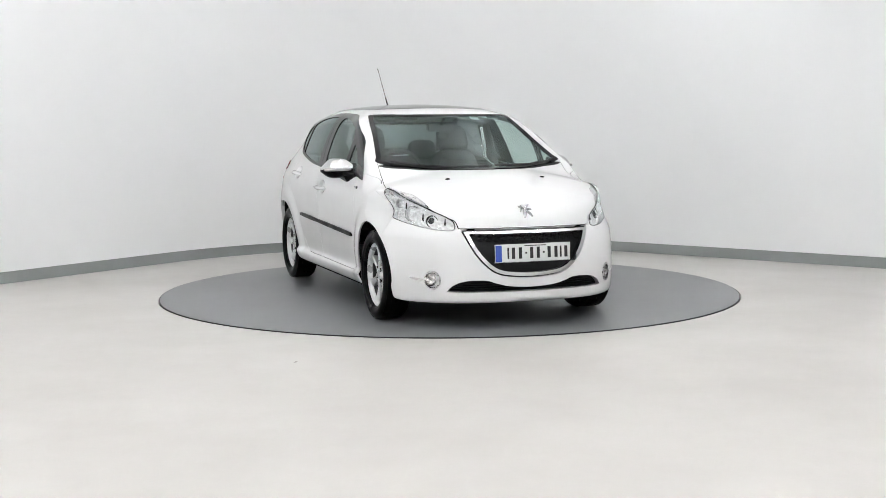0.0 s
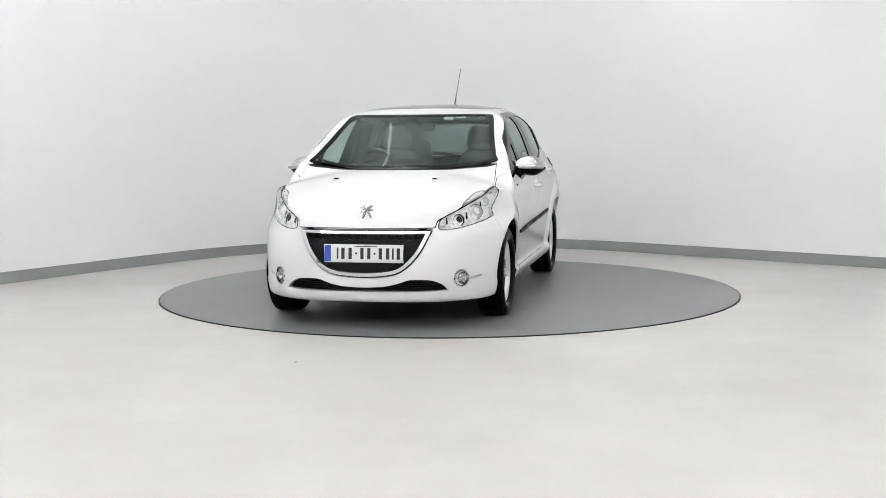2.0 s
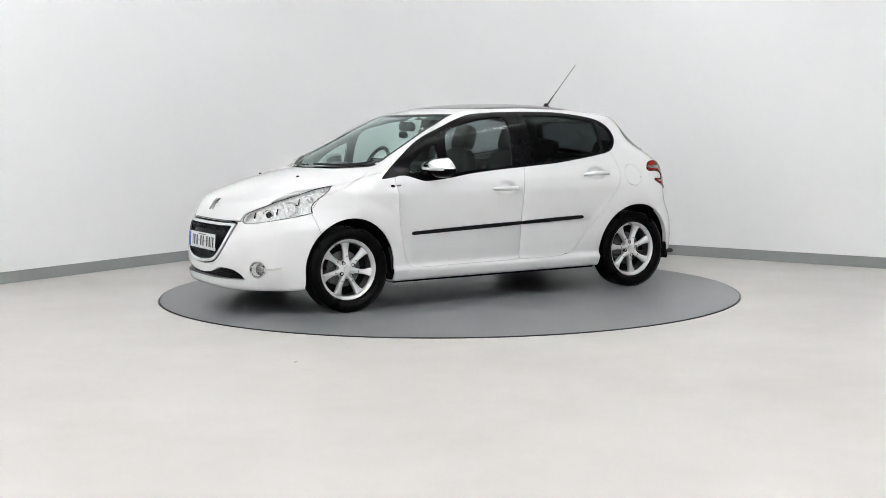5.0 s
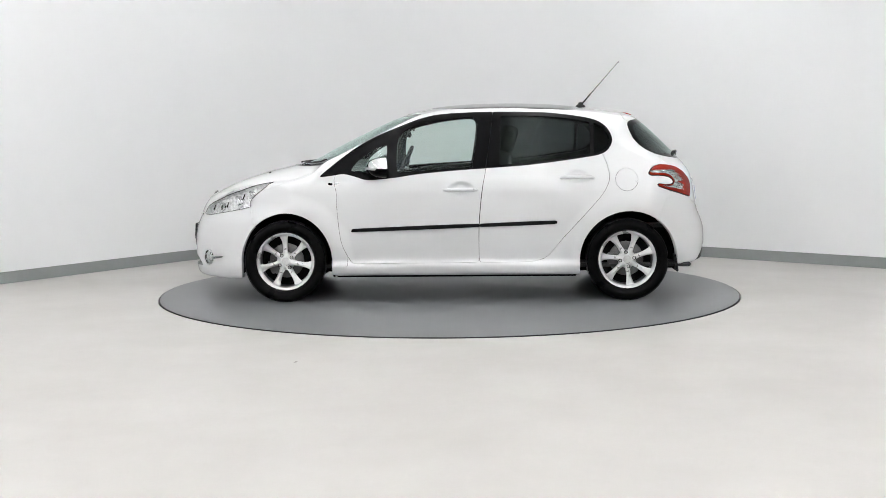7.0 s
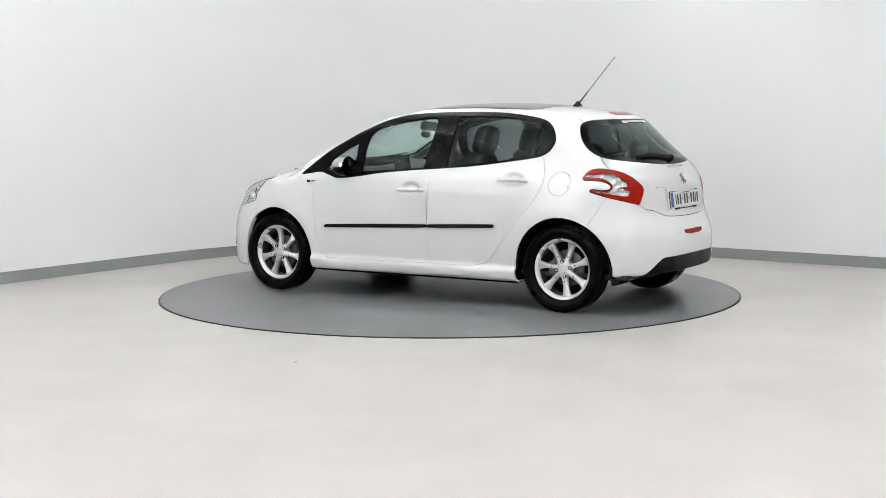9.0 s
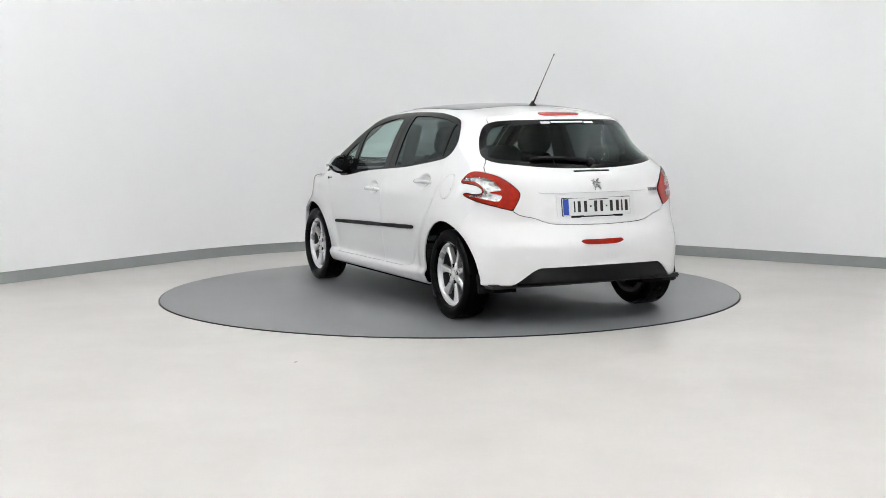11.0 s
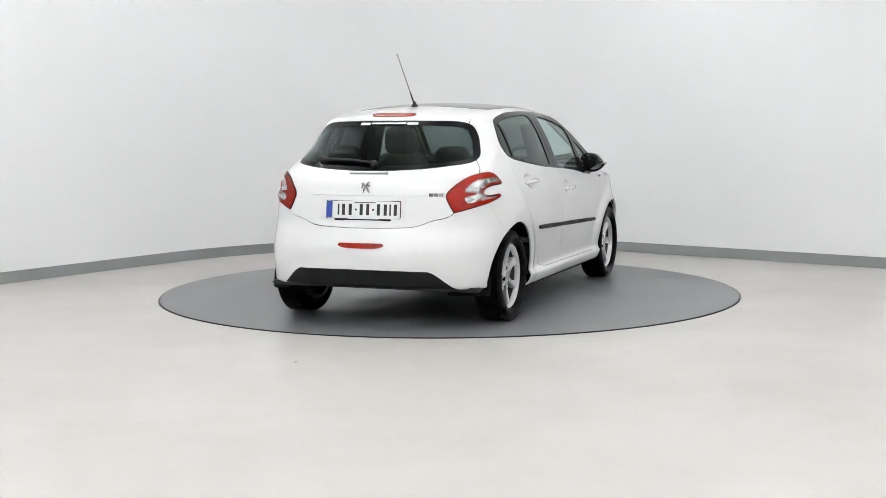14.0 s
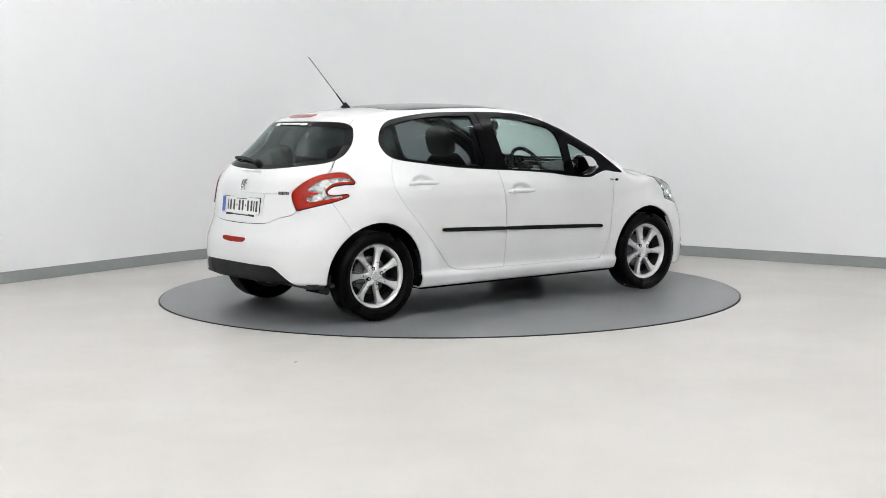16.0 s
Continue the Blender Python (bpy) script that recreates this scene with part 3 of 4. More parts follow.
mouth_line = loop([(0.540, 0.248, 1), (0.505, 0.288), (0.435, 0.317), (0.31, 0.321), (0.238, 0.300), (0.15, 0.279), (0.0, 0.270), (-0.15, 0.279), (-0.238, 0.300), (-0.31, 0.321), (-0.435, 0.317),
                   (-0.505, 0.288), (-0.540, 0.248, 1), (-0.40, 0.244), (0.0, 0.243), (0.40, 0.244)])
hood_side = spline([0.90, 1.1, 1.25, 1.345, 1.45, 1.561, 1.708, 1.835, 1.9, 1.98], [0.690, 0.705, 0.733, 0.748, 0.730, 0.697, 0.622, 0.533, 0.462, 0.435])
gate_line = loop([(0.0, 1.65, 1), (0.50, 1.65, 1), (0.518, 1.345), (0.528, 1.30), (0.572, 1.245), (0.604, 1.165), (0.632, 1.09), (0.656, 1.055), (0.684, 1.02), (0.690, 0.97), (0.585, 0.747), (0.454, 0.697), (0.345, 0.661), (0.15, 0.650), (0.0, 0.648),
                  (-0.3, 0.648, 1), (-0.3, 1.65, 1)])


def circle(u, z, r):
    return lambda v: np.hypot(v[:, 0] - u, v[:, 1] - z) - r


FOG_R = 0.061
skin = car_skin()
base = skin
_, skin = skin.split(arch_field)
dlo, skin = skin.split(both(inside(side_line, from_side), outside_of(0.4)))
screen, skin = skin.split(both(inside(screen_line, from_above), lambda v: 0.9 - v[:, 2]))
rear_glass, skin = skin.split(both(inside(rear_line, from_end), behind(-1.2)))
roof_pane, skin = seam(skin, both(inside(roof_line, from_above), lambda v: 1.2 - v[:, 2]), 0.003)
head, skin = seam(skin, both(inside(head_line, from_front_corner), ahead_of(1.2), outside_of(0.3)))
brow, skin = seam(skin, both(inside(brow_line, from_front_corner), ahead_of(1.2), outside_of(0.3)), 0.0012)
tail, skin = seam(skin, both(inside(tail_line, from_rear_corner), behind(-1.2), outside_of(0.3)))
grille, skin = seam(skin, both(inside(grille_line, from_end), ahead_of(1.6)))
mouth, skin = skin.split(both(inside(mouth_line, from_end), ahead_of(1.6)))
fog_at = lambda v: circle(-0.886, 0.320, FOG_R)(from_front_corner(v))
fog, skin = skin.split(both(fog_at, ahead_of(1.3), outside_of(0.3)))
shell = skin
cowl, skin = skin.split(both(lambda v: inside(screen_line, from_above)(v) - 0.030, ahead_of(0.97), lambda v: 0.8 - v[:, 2]))
hood, skin = seam(skin, both(lambda v: v[:, 1] - hood_side(v[:, 0]), lambda v: 0.648 - v[:, 2], ahead_of(0.95)), 0.0025)
bumper, skin = seam(skin, both(lambda v: v[:, 2] - 0.646 - 0.055 * ramp(0.5, 0.76, v[:, 1]), lambda v: 1.505 - v[:, 0] + 0.25 * (v[:, 2] - 0.65)), 0.0012)
door_f, skin = seam(skin, both(inside(front_door, from_side), outside_of(0.5)), 0.0014)
door_r, skin = seam(skin, both(inside(rear_door, from_side), outside_of(0.5)), 0.0014)
fender, skin = seam(skin, both(ahead_of(0.80), lambda v: v[:, 2] - 0.97 + 0.35 * np.abs(v[:, 0] - 1.0), lambda v: 0.262 - v[:, 2], lambda v: v[:, 0] - 1.56 + 0.7 * np.maximum(v[:, 2] - 0.66, 0)), 0.0009)
gate, skin = seam(skin, both(inside(gate_line, from_end), behind(-1.26)))
diffuser, skin = skin.split(both(lambda v: v[:, 2] - 0.385 + 0.02 * v[:, 1] ** 2 + 0.125 * ramp(0.44, 0.66, v[:, 1]), lambda v: v[:, 1] - 0.66, behind(-1.5)))
bumper_r, skin = seam(skin, both(lambda v: v[:, 2] - 0.80, lambda v: v[:, 0] + 1.482 + 0.55 * (v[:, 2] - 0.61)), 0.0009)
flap_at = lambda v: circle(-1.258, 0.892, 0.082)(from_side(v))
flap, skin_left = seam(skin, both(flap_at, outside_of(0.6)), 0.0014)

shell = shell.split(lambda v: 0.27 - v[:, 2])[0]
inner = shell.split(lambda v: v[:, 2] - 1.0)
for s, mat, label in ((inner[0], SHELL, "dark underseal"), (inner[1], LINING, "pale grey roof lining")):
    s = lifted(s, -0.022)
    s.n = -s.n
    s.faces = [f[::-1] for f in s.faces]
    extra = lifted(tail, -0.022)
    extra.n, extra.faces = -extra.n, [f[::-1] for f in extra.faces]
    skin_part("inner_shell" if mat is SHELL else "lining", [(s, 0)] + ([(extra, 0)] if mat is SHELL else []), mat, car, label, lip=0)
skin_part("body_shell", [(skin_left, 1), (skin, -1)], PAINT, car)
skin_part("fuel_flap", [(flap, 1)], PAINT, car)
skin_part("bonnet", [(hood, 0)], PAINT, car)
skin_part("front_bumper", [(bumper, 0)], PAINT, car, lip=0.03)
skin_part("rear_bumper", [(bumper_r, 0)], PAINT, car, lip=0.03)
skin_part("diffuser", [(lifted(diffuser, -0.006), 0)], PLASTIC, car, "matt black bumper insert", lip=0.03)
skin_part("tailgate", [(gate, 0)], PAINT, car)
pair("front_wing", fender, PAINT, car)
skin_part("roof_pane", [(lifted(roof_pane, 0.001), 0)], ROOF_GLASS, car, "dark panoramic glass roof")


# windows: black surround with clear panes a little lower
def panes(band, line, flat, guard, name, mat, label, doubled):
    glass_piece, band = band.split(both(inside(line, flat), guard))
    low = lifted(glass_piece, -0.005)
    obs = [skin_part(name, [(low, 0)], mat, car, label, lip=0)] if doubled else pair(name, low, mat, car, label, lip=0)
    return band, obs


guard = outside_of(0.3)
dlo, _ = panes(dlo, front_pane, from_side, guard, "door_window", GLASS, "clear tinted side window", False)
dlo, _ = panes(dlo, corner_pane, from_side, guard, "quarter_window", GLASS, "small clear corner window", False)
dlo, _ = panes(dlo, rear_pane, from_side, guard, "door_window", PRIVACY, "dark privacy side window", False)
dlo, _ = panes(dlo, fixed_pane, from_side, guard, "quarter_window", PRIVACY, "small dark privacy window", False)
post = spline([0.9, 1.0, 1.2, 1.4], [-0.212, -0.227, -0.258, -0.282])
dlo_f, dlo_r = seam(dlo, lambda v: post(v[:, 2]) - v[:, 0], 0.0025)
doors = []
for s in (1, -1):
    d = skin_part("front_door", [(door_f, s)], PAINT, car)
    skin_part("window_frame", [(dlo_f, s)], GLOSS, d, "gloss black window surround", lip=0.02)
    e = skin_part("rear_door", [(door_r, s)], PAINT, car)
    skin_part("window_frame", [(dlo_r, s)], GLOSS, e, "gloss black window surround", lip=0.02)
    doors.append((s, d, e))
clear_screen, border = screen.split(lambda v: inside(screen_line, from_above)(v) + 0.036)
skin_part("windscreen", [(lifted(clear_screen, -0.003), 0)], SCREEN, car, "clear greenish windscreen", lip=0)
skin_part("windscreen_border", [(lifted(border, -0.002), 0)], GLOSS, car, "black windscreen edge", lip=0.01)
clear_rear, border = rear_glass.split(lambda v: inside(rear_line, from_end)(v) + 0.03)
skin_part("rear_window", [(lifted(clear_rear, -0.003), 0)], REAR_GLASS, car, "dark tinted rear window", lip=0)
skin_part("rear_window_border", [(lifted(border, -0.003), 0)], GLOSS, car, "gloss black rear window edge", lip=0.01)

skin_part("scuttle", [(lifted(cowl, -0.006), 0)], PLASTIC, car, "black scuttle panel", lip=0.01)

# lamps
LAMPS_AT = ((1.788, 0.591, 0.691, 0.036), (1.656, 0.676, 0.733, 0.047), (1.545, 0.722, 0.795, 0.026))
head_in = lifted(head, -0.045)
for s in (1, -1):
    bowl = skin_part("headlight", [(lifted(head, -0.032), s)], FACET, car, "clear headlight with silver bowl", lip=-0.031)
    skin_part("lens", [(lifted(head, 0.002), s)], LENS, bowl, "clear plastic lens", lip=0.012)
    rim, _ = lifted(head, 0.0025).split(lambda v: -0.0035 - inside(head_line, from_front_corner)(v))
    skin_part("gasket", [(rim, s)], PLASTIC, bowl, "thin black gasket", lip=0.004)
    for x, y, z, r in LAMPS_AT:
        n = Vector((0.86, 0.48 * s, 0.12))
        m = look((x, y * s, z), Vector((x, y * s, z)) - n) @ pose(0, 0, -0.022)
        bm = bmesh.new()
        spin(bm, [(r * 0.72, -0.022), (r, 0.0), (r * 1.12, 0.004), (r * 1.12, -0.03), (r * 0.72, -0.03)], 28, m, close=True)
        part("bezel", bm, CHROME, bowl, "chrome lamp ring")
        bm = bmesh.new()
        spin(bm, [(r * 0.74, -0.022), (r * 0.70, -0.012), (r * 0.5, -0.003), (r * 0.25, 0.001), (0, 0.002)], 24, m)
        part("projector", bm, ROOF_GLASS if r == LAMPS_AT[0][3] else FACET, bowl, "dark projector glass" if r == LAMPS_AT[0][3] else "silver reflector")
    bm = bmesh.new()
    a, b = Vector((1.845, 0.50 * s, 0.665)), Vector((1.42, 0.742 * s, 0.845))
    tube(bm, [a.lerp(b, k / 8) + Vector((0.02, 0.03 * s, 0)) * math.sin(math.pi * k / 8) - Vector((0.022, 0.012 * s, 0)) for k in range(9)], 0.007, 6)
    part("light_strip", bm, CLEAR_LAMP, bowl, "pale light strip")
    for k, (x, y, z) in enumerate(((1.735, 0.628, 0.700), (1.60, 0.695, 0.765), (1.855, 0.52, 0.672))):
        bm = bmesh.new()
        tube(bm, [(x - 0.028, (y - 0.015) * s, z - 0.030), (x - 0.018, (y - 0.006) * s, z), (x - 0.030, (y - 0.012) * s, z + 0.034)], [0.004, 0.006, 0.003], 6)
        part("divider", bm, PLASTIC, bowl, "dark divider")
    skin_part("bonnet_vent", [(lifted(brow, -0.002), s)], VENT, car, "grey trim between bonnet and headlight", lip=0.02)

    clear, red = tail.split(lambda v: inside(clear_line, from_rear_corner)(v))
    edge, red = red.split(lambda v: -0.0045 - inside(tail_line, from_rear_corner)(v))
    lamp = skin_part("tail_light", [(lifted(red, 0.007), s)], RED, car, "red tail light lens", lip=0.02)
    skin_part("gasket", [(lifted(edge, 0.003), s)], GLOSS, lamp, "thin dark lamp edge", lip=0.012)
    skin_part("clear_insert", [(lifted(clear, -0.006), s)], TAIL_CLEAR, lamp, "silver reflector of the curved insert", lip=-0.012)
    skin_part("clear_lens", [(lifted(clear, 0.005), s)], LENS, lamp, "clear curved lens", lip=0)

    lens = lifted(fog, -0.02)
    lamp = skin_part("fog_light", [(lens, s)], FACET, car, "round fog light with chrome ring", lip=-0.02)
    ring, _ = lifted(fog, 0.004).split(lambda v: np.maximum(-0.011 - circle(-0.886, 0.320, FOG_R)(from_front_corner(v)), circle(-0.886, 0.320, FOG_R - 0.003)(from_front_corner(v))))
    skin_part("ring", [(ring, s)], CHROME, lamp, "chrome ring", lip=0.02)
    # black ring drawn as the shaded gap inside the chrome
    dark, _ = lifted(fog, 0.001).split(both(lambda v: circle(-0.886, 0.320, FOG_R - 0.007)(from_front_corner(v)), lambda v: -0.0140 - circle(-0.886, 0.320, FOG_R)(from_front_corner(v))))
    skin_part("shadow_ring", [(dark, s)], PLASTIC, lamp, "thin black ring for the shaded gap", lip=0.01)
    eye, _ = lifted(fog, -0.004).split(lambda v: circle(-0.886, 0.320, FOG_R - 0.0135)(from_front_corner(v)))
    skin_part("lens", [(eye, s)], LENS, lamp, "clear lens", lip=0)
    bm = bmesh.new()
    spin(bm, [(0.042, -0.002), (0.040, 0.004), (0.024, 0.009), (0, 0.011)], 24, look((1.832, 0.612 * s, 0.32), (1.0, 0.0, 0.32)) @ pose(0, 0, 0.012))
    part("reflector", bm, TAIL_CLEAR, lamp, "faceted reflector")
    blade, _ = base.split(both(inside(loop([(-0.832, 0.326, 1), (-0.722, 0.336), (-0.716, 0.331), (-0.74, 0.322), (-0.832, 0.308, 1)]), from_front_corner), ahead_of(1.3), outside_of(0.3)))
    skin_part("fog_trim", [(lifted(blade, 0.006), s)], CHROME, car, "chrome blade beside the fog light", lip=0.008)

# grille, lower mouth
outer, grille = grille.split(lambda v: -0.008 - inside(grille_line, from_end)(v))
skin_part("grille_surround", [(lifted(outer, -0.012), 0)], PLASTIC, car, "black joint round the grille frame", lip=0.02)
ring, core = grille.split(lambda v: -0.030 - inside(grille_line, from_end)(v))
lip_top, ring = ring.split(lambda v: 0.629 - v[:, 2])
skin_part("grille_frame", [(lifted(ring, 0.006), 0)], CHROME, car, "polished chrome grille frame", lip=0.035)
grid = skin_part("grille", [(lifted(core, -0.035), 0)], PLASTIC, car, "black honeycomb grille", lip=-0.03)
skin_part("grille_top", [(lifted(lip_top, -0.02), 0)], PLASTIC, car, "black gap over the grille", lip=0.02)
for row in range(3):
    z = 0.618 - 0.021 * row
    half = 0.405 - 0.02 * row
    count = int(2 * half / 0.052)
    for i in range(count + 1):
        y = -half + 2 * half * i / count + (0.013 if row % 2 else -0.013)
        if abs(y) > half:
            continue
        x = float(NOSE(z) - 0.12 * y * y - 1.15 * y ** 4) - 0.014
        bm = bmesh.new()
        cell = [(-0.021, 0), (-0.012, 0.009), (0.012, 0.009), (0.021, 0), (0.012, -0.009), (-0.012, -0.009)]
        path = [(x, y + a, z + b) for a, b in cell + cell[:1]]
        tube(bm, path, 0.0034, 4)
        part("cell", bm, CELL, grid)
mouth_ob = skin_part("lower_grille", [(lifted(mouth, -0.03), 0)], PLASTIC, car, "black lower air intake", lip=-0.03)
for z in (0.262, 0.276, 0.29, 0.304):
    half = 0.52 - 4.2 * max(0, z - 0.262) ** 1.1
    bm = bmesh.new()
    n = 24
    pts = [(float(NOSE(z) - 0.12 * y * y - 1.15 * y ** 4) - 0.02, y, z) for y in np.linspace(-half, half, n)]
    if z < 0.28:
        tube(bm, pts, 0.003, 5)
        part("slat", bm, GLOSS, mouth_ob)
    else:
        for s in (1, -1):
            bm2 = bmesh.new()
            tube(bm2, [(float(NOSE(z) - 0.12 * y * y - 1.15 * y ** 4) - 0.02, s * y, z) for y in np.linspace(0.26, half, 8)], 0.003, 5)
            part("slat", bm2, GLOSS, mouth_ob)
        bm.free()


# number plates: the writing is kept as plain bars
def number_plate(m, parent):
    bm = bmesh.new()
    box(bm, -0.26, 0.26, -0.004, 0.004, -0.055, 0.055, 0.003, m)
    plate = part("number_plate", bm, PLATE, parent, "white number plate with blue band")
    bm = bmesh.new()
    box(bm, -0.265, 0.265, -0.010, -0.001, -0.060, 0.060, 0.003, m)
    part("plate_frame", bm, PLASTIC, plate, "thin black plate frame")
    bm = bmesh.new()
    box(bm, 0.216, 0.258, 0.0045, 0.0062, -0.052, 0.052, 0.0, m)
    part("blue_band", bm, BLUE, plate, "blue band")
    for k, w in enumerate((0.018, 0.042, 0.042, 0.02, 0.042, 0.034, 0.02, 0.042, 0.042, 0.018, 0.042)):
        x = 0.172 - (0, 0.036, 0.084, 0.124, 0.162, 0.208, 0.246, 0.284, 0.332, 0.366, 0.402)[k]
        tall = 0.006 if w == 0.02 else 0.036
        bm = bmesh.new()
        box(bm, x - min(w, 0.036) * 0.30, x + min(w, 0.036) * 0.30, 0.0045, 0.0060, -tall, tall, 0.0, m)
        part("print_bar", bm, INK, plate)
    bm = bmesh.new()
    box(bm, -0.09, 0.06, 0.0045, 0.0060, 0.043, 0.048, 0.0, m)
    part("print_bar", bm, INK, plate)
    bm = bmesh.new()
    box(bm, -0.20, 0.20, -0.012, 0.006, -0.072, -0.058, 0.003, m)
    part("plate_holder", bm, PLASTIC, plate, "black plate holder")
    return plate


number_plate(pose(2.038, 0.009, 0.489, 0, 0, -90) @ pose(0, 0, 0, 4), car)
number_plate(pose(-1.848, 0.008, 0.765, 0, 0, 90) @ pose(0, 0, 0, 7), car)
ledge, _ = base.split(both(inside(loop([(0.0, 0.868), (0.40, 0.868), (0.42, 0.862), (0.40, 0.856), (0.0, 0.854), (-0.40, 0.856), (-0.42, 0.862), (-0.40, 0.868)], 4), from_end), behind(-1.5)))
skin_part("tailgate_ledge", [(lifted(ledge, 0.009), 0)], PAINT, car, lip=0.009)
bm = bmesh.new()
box(bm, -0.30, 0.30, -0.004, 0.004, -0.075, 0.078, 0.002, pose(-1.838, 0.008, 0.768, 0, 0, 90) @ pose(0, 0, 0, 7))
part("plate_recess", bm, PAINT, car)


# emblems, kept as plain bright shapes
def emblem(m, size, parent):
    bm = bmesh.new()
    for a, b, r in (((-0.3, 0.42), (0.05, 0.05), 0.09), ((0.0, 0.1), (0.12, -0.5), 0.10), ((0.0, 0.12), (0.36, 0.30), 0.07), ((-0.12, -0.02), (-0.38, -0.45), 0.08), ((-0.1, 0.1), (-0.42, 0.08), 0.06), ((0.15, 0.4), (0.3, -0.1), 0.06)):
        tube(bm, [m @ Vector((a[0] * size, 0.004, a[1] * size)), m @ Vector(((a[0] + b[0]) * size / 2, 0.008, (a[1] + b[1]) * size / 2)), m @ Vector((b[0] * size, 0.004, b[1] * size))], [r * size * 0.7, r * size, r * size * 0.6], 6)
    part("emblem", bm, BADGE, parent, "chrome emblem, plain shape")


emblem(pose(1.928, 0.0, 0.748, 0, 0, -90) @ pose(0, 0, 0, 40), 0.11, car)
emblem(pose(-1.822, 0.0, 0.908, 0, 0, 90) @ pose(0, 0, 0, 20), 0.085, car)
for k in range(3):
    y = 0.445 + 0.030 * k
    p = shoot(np.array([[-1.0, y, 0.862]]), np.array([[-1.0, 0.0, 0.0]]))
    n = skin_normal(p)[0]
    bm = bmesh.new()
    box(bm, -0.011, 0.011, -0.002, 0.004, -0.0075, 0.0075, 0.003, pose(p[0][0], -y, 0.862, 0, 0, 90 + math.degrees(math.atan2(n[1], -n[0]))))
    part("badge_bar", bm, BADGE, car, "small bright badge, plain shape")

# strips, handles, mirrors, wipers, aerial and small fittings
for s, d, e in doors:
    for lo, hi, who in ((-0.1735, 0.765, d), (-0.742, -0.1785, e)):
        zl, zh = (0.572 - 0.0345 * (lo + 0.4), 0.572 - 0.0345 * (hi + 0.4))
        strip, _ = base.split(both(inside(loop([(lo, zl - 0.012), (hi, zh - 0.012), (hi + 0.004, zh - 0.002), (hi - 0.012, zh + 0.012), (lo, zl + 0.012)], 4), from_side), outside_of(0.5)))
        skin_part("rubbing_strip", [(lifted(strip, 0.012), s)], PLASTIC, who, "black rubbing strip", lip=0.012)
    for hx, hz, who in ((-0.040, 0.823, d), (-0.893, 0.903, e)):
        p, n = on_skin(hx + 0.12, hz)
        q, _ = on_skin(hx - 0.12, hz)
        p, n = Vector((hx, (p.y + q.y) / 2 * s, p.z)), Vector((n.x, n.y * s, n.z))
        bm = bmesh.new()
        tube(bm, [p + Vector((0.122 - 0.244 * k / 12, 0, 0.002)) + n * (-0.002 + 0.030 * math.sin(math.pi * k / 12) ** 0.4) for k in range(13)], [0.009 + 0.008 * math.sin(math.pi * k / 12) ** 0.4 for k in range(13)], 12, 0.95)
        part("handle", bm, PAINT, who, "white door handle")
        if who is d:
            bm = bmesh.new()
            spin(bm, [(0.007, 0.0), (0.007, 0.003), (0, 0.003)], 12, look(p + Vector((-0.095, 0, 0.004)) + n * 0.034, p + Vector((-0.095, 0, 0.004)) - n))
            part("lock", bm, SATIN, who, "small silver lock")

    # door mirror: dark foot, chrome cap, dark lower shell, mirror glass behind
    bm = bmesh.new()
    foot = [Vector((0.665, 0.735 * s, 0.945)), Vector((0.655, 0.775 * s, 0.945)), Vector((0.64, 0.81 * s, 0.955)), Vector((0.62, 0.84 * s, 0.965))]
    tube(bm, foot, [0.045, 0.04, 0.034, 0.03], 10, 0.6)
    mirror = part("door_mirror", bm, GLOSS, car, "chrome-capped door mirror")
    for name, lowp, mat, label in (("cap", 0, SATIN_CHROME, "chrome cap"), ("lower_shell", 1, GLOSS, "black lower shell")):
        bm = bmesh.new()
        steps_u, steps_v, grid_v = 18, 10, []
        for i in range(steps_u + 1):
            u = i / steps_u
            yy = 0.786 + 0.196 * u
            hgt = 0.068 * (1 - (2 * abs(u - 0.42)) ** 2.6 * 0.55) * math.sqrt(max(0.0, 1 - max(0, (u - 0.55) / 0.45) ** 2.2)) + 0.004
            deep = 0.130 * math.sqrt(max(0.02, 1 - max(0, (u - 0.35) / 0.65) ** 2.4)) + 0.01
            ring_v = []
            for j in range(steps_v + 1):
                w = math.pi / 2 * j / steps_v
                zz = hgt * math.sin(w) if not lowp else -(hgt * 0.78 + 0.014) * math.sin(w)
                ring_v.append(bm.verts.new((0.522 - 0.035 * u + deep * math.cos(w) ** 0.7 if w < 1.57 else 0.522 - 0.035 * u, yy * s, 1.000 + zz - 0.004 * lowp - 0.01 * u)))
            grid_v.append(ring_v)
        for i in range(steps_u):
            for j in range(steps_v):
                bm.faces.new((grid_v[i][j], grid_v[i + 1][j], grid_v[i + 1][j + 1], grid_v[i][j + 1]))
        ends = [grid_v[0], grid_v[-1]]
        for ring_v in ends:
            c = bm.verts.new((ring_v[-1].co.x, ring_v[0].co.y, ring_v[0].co.z))
            for j in range(steps_v):
                bm.faces.new((c, ring_v[j], ring_v[j + 1]))
        bmesh.ops.recalc_face_normals(bm, faces=bm.faces[:])
        bmesh.ops.solidify(bm, geom=bm.faces[:], thickness=0.004)
        part(name, bm, mat, mirror, label)
    bm = bmesh.new()
    tube(bm, [Vector((0.652 - 0.16 * max(0, k / 10 - 0.35) ** 1.8, (0.80 + 0.172 * k / 10) * s, 0.992 - 0.006 * k / 10)) for k in range(11)], 0.011, 8)
    part("indicator", bm, CLEAR_LAMP, mirror, "clear indicator strip")
    bm = bmesh.new()
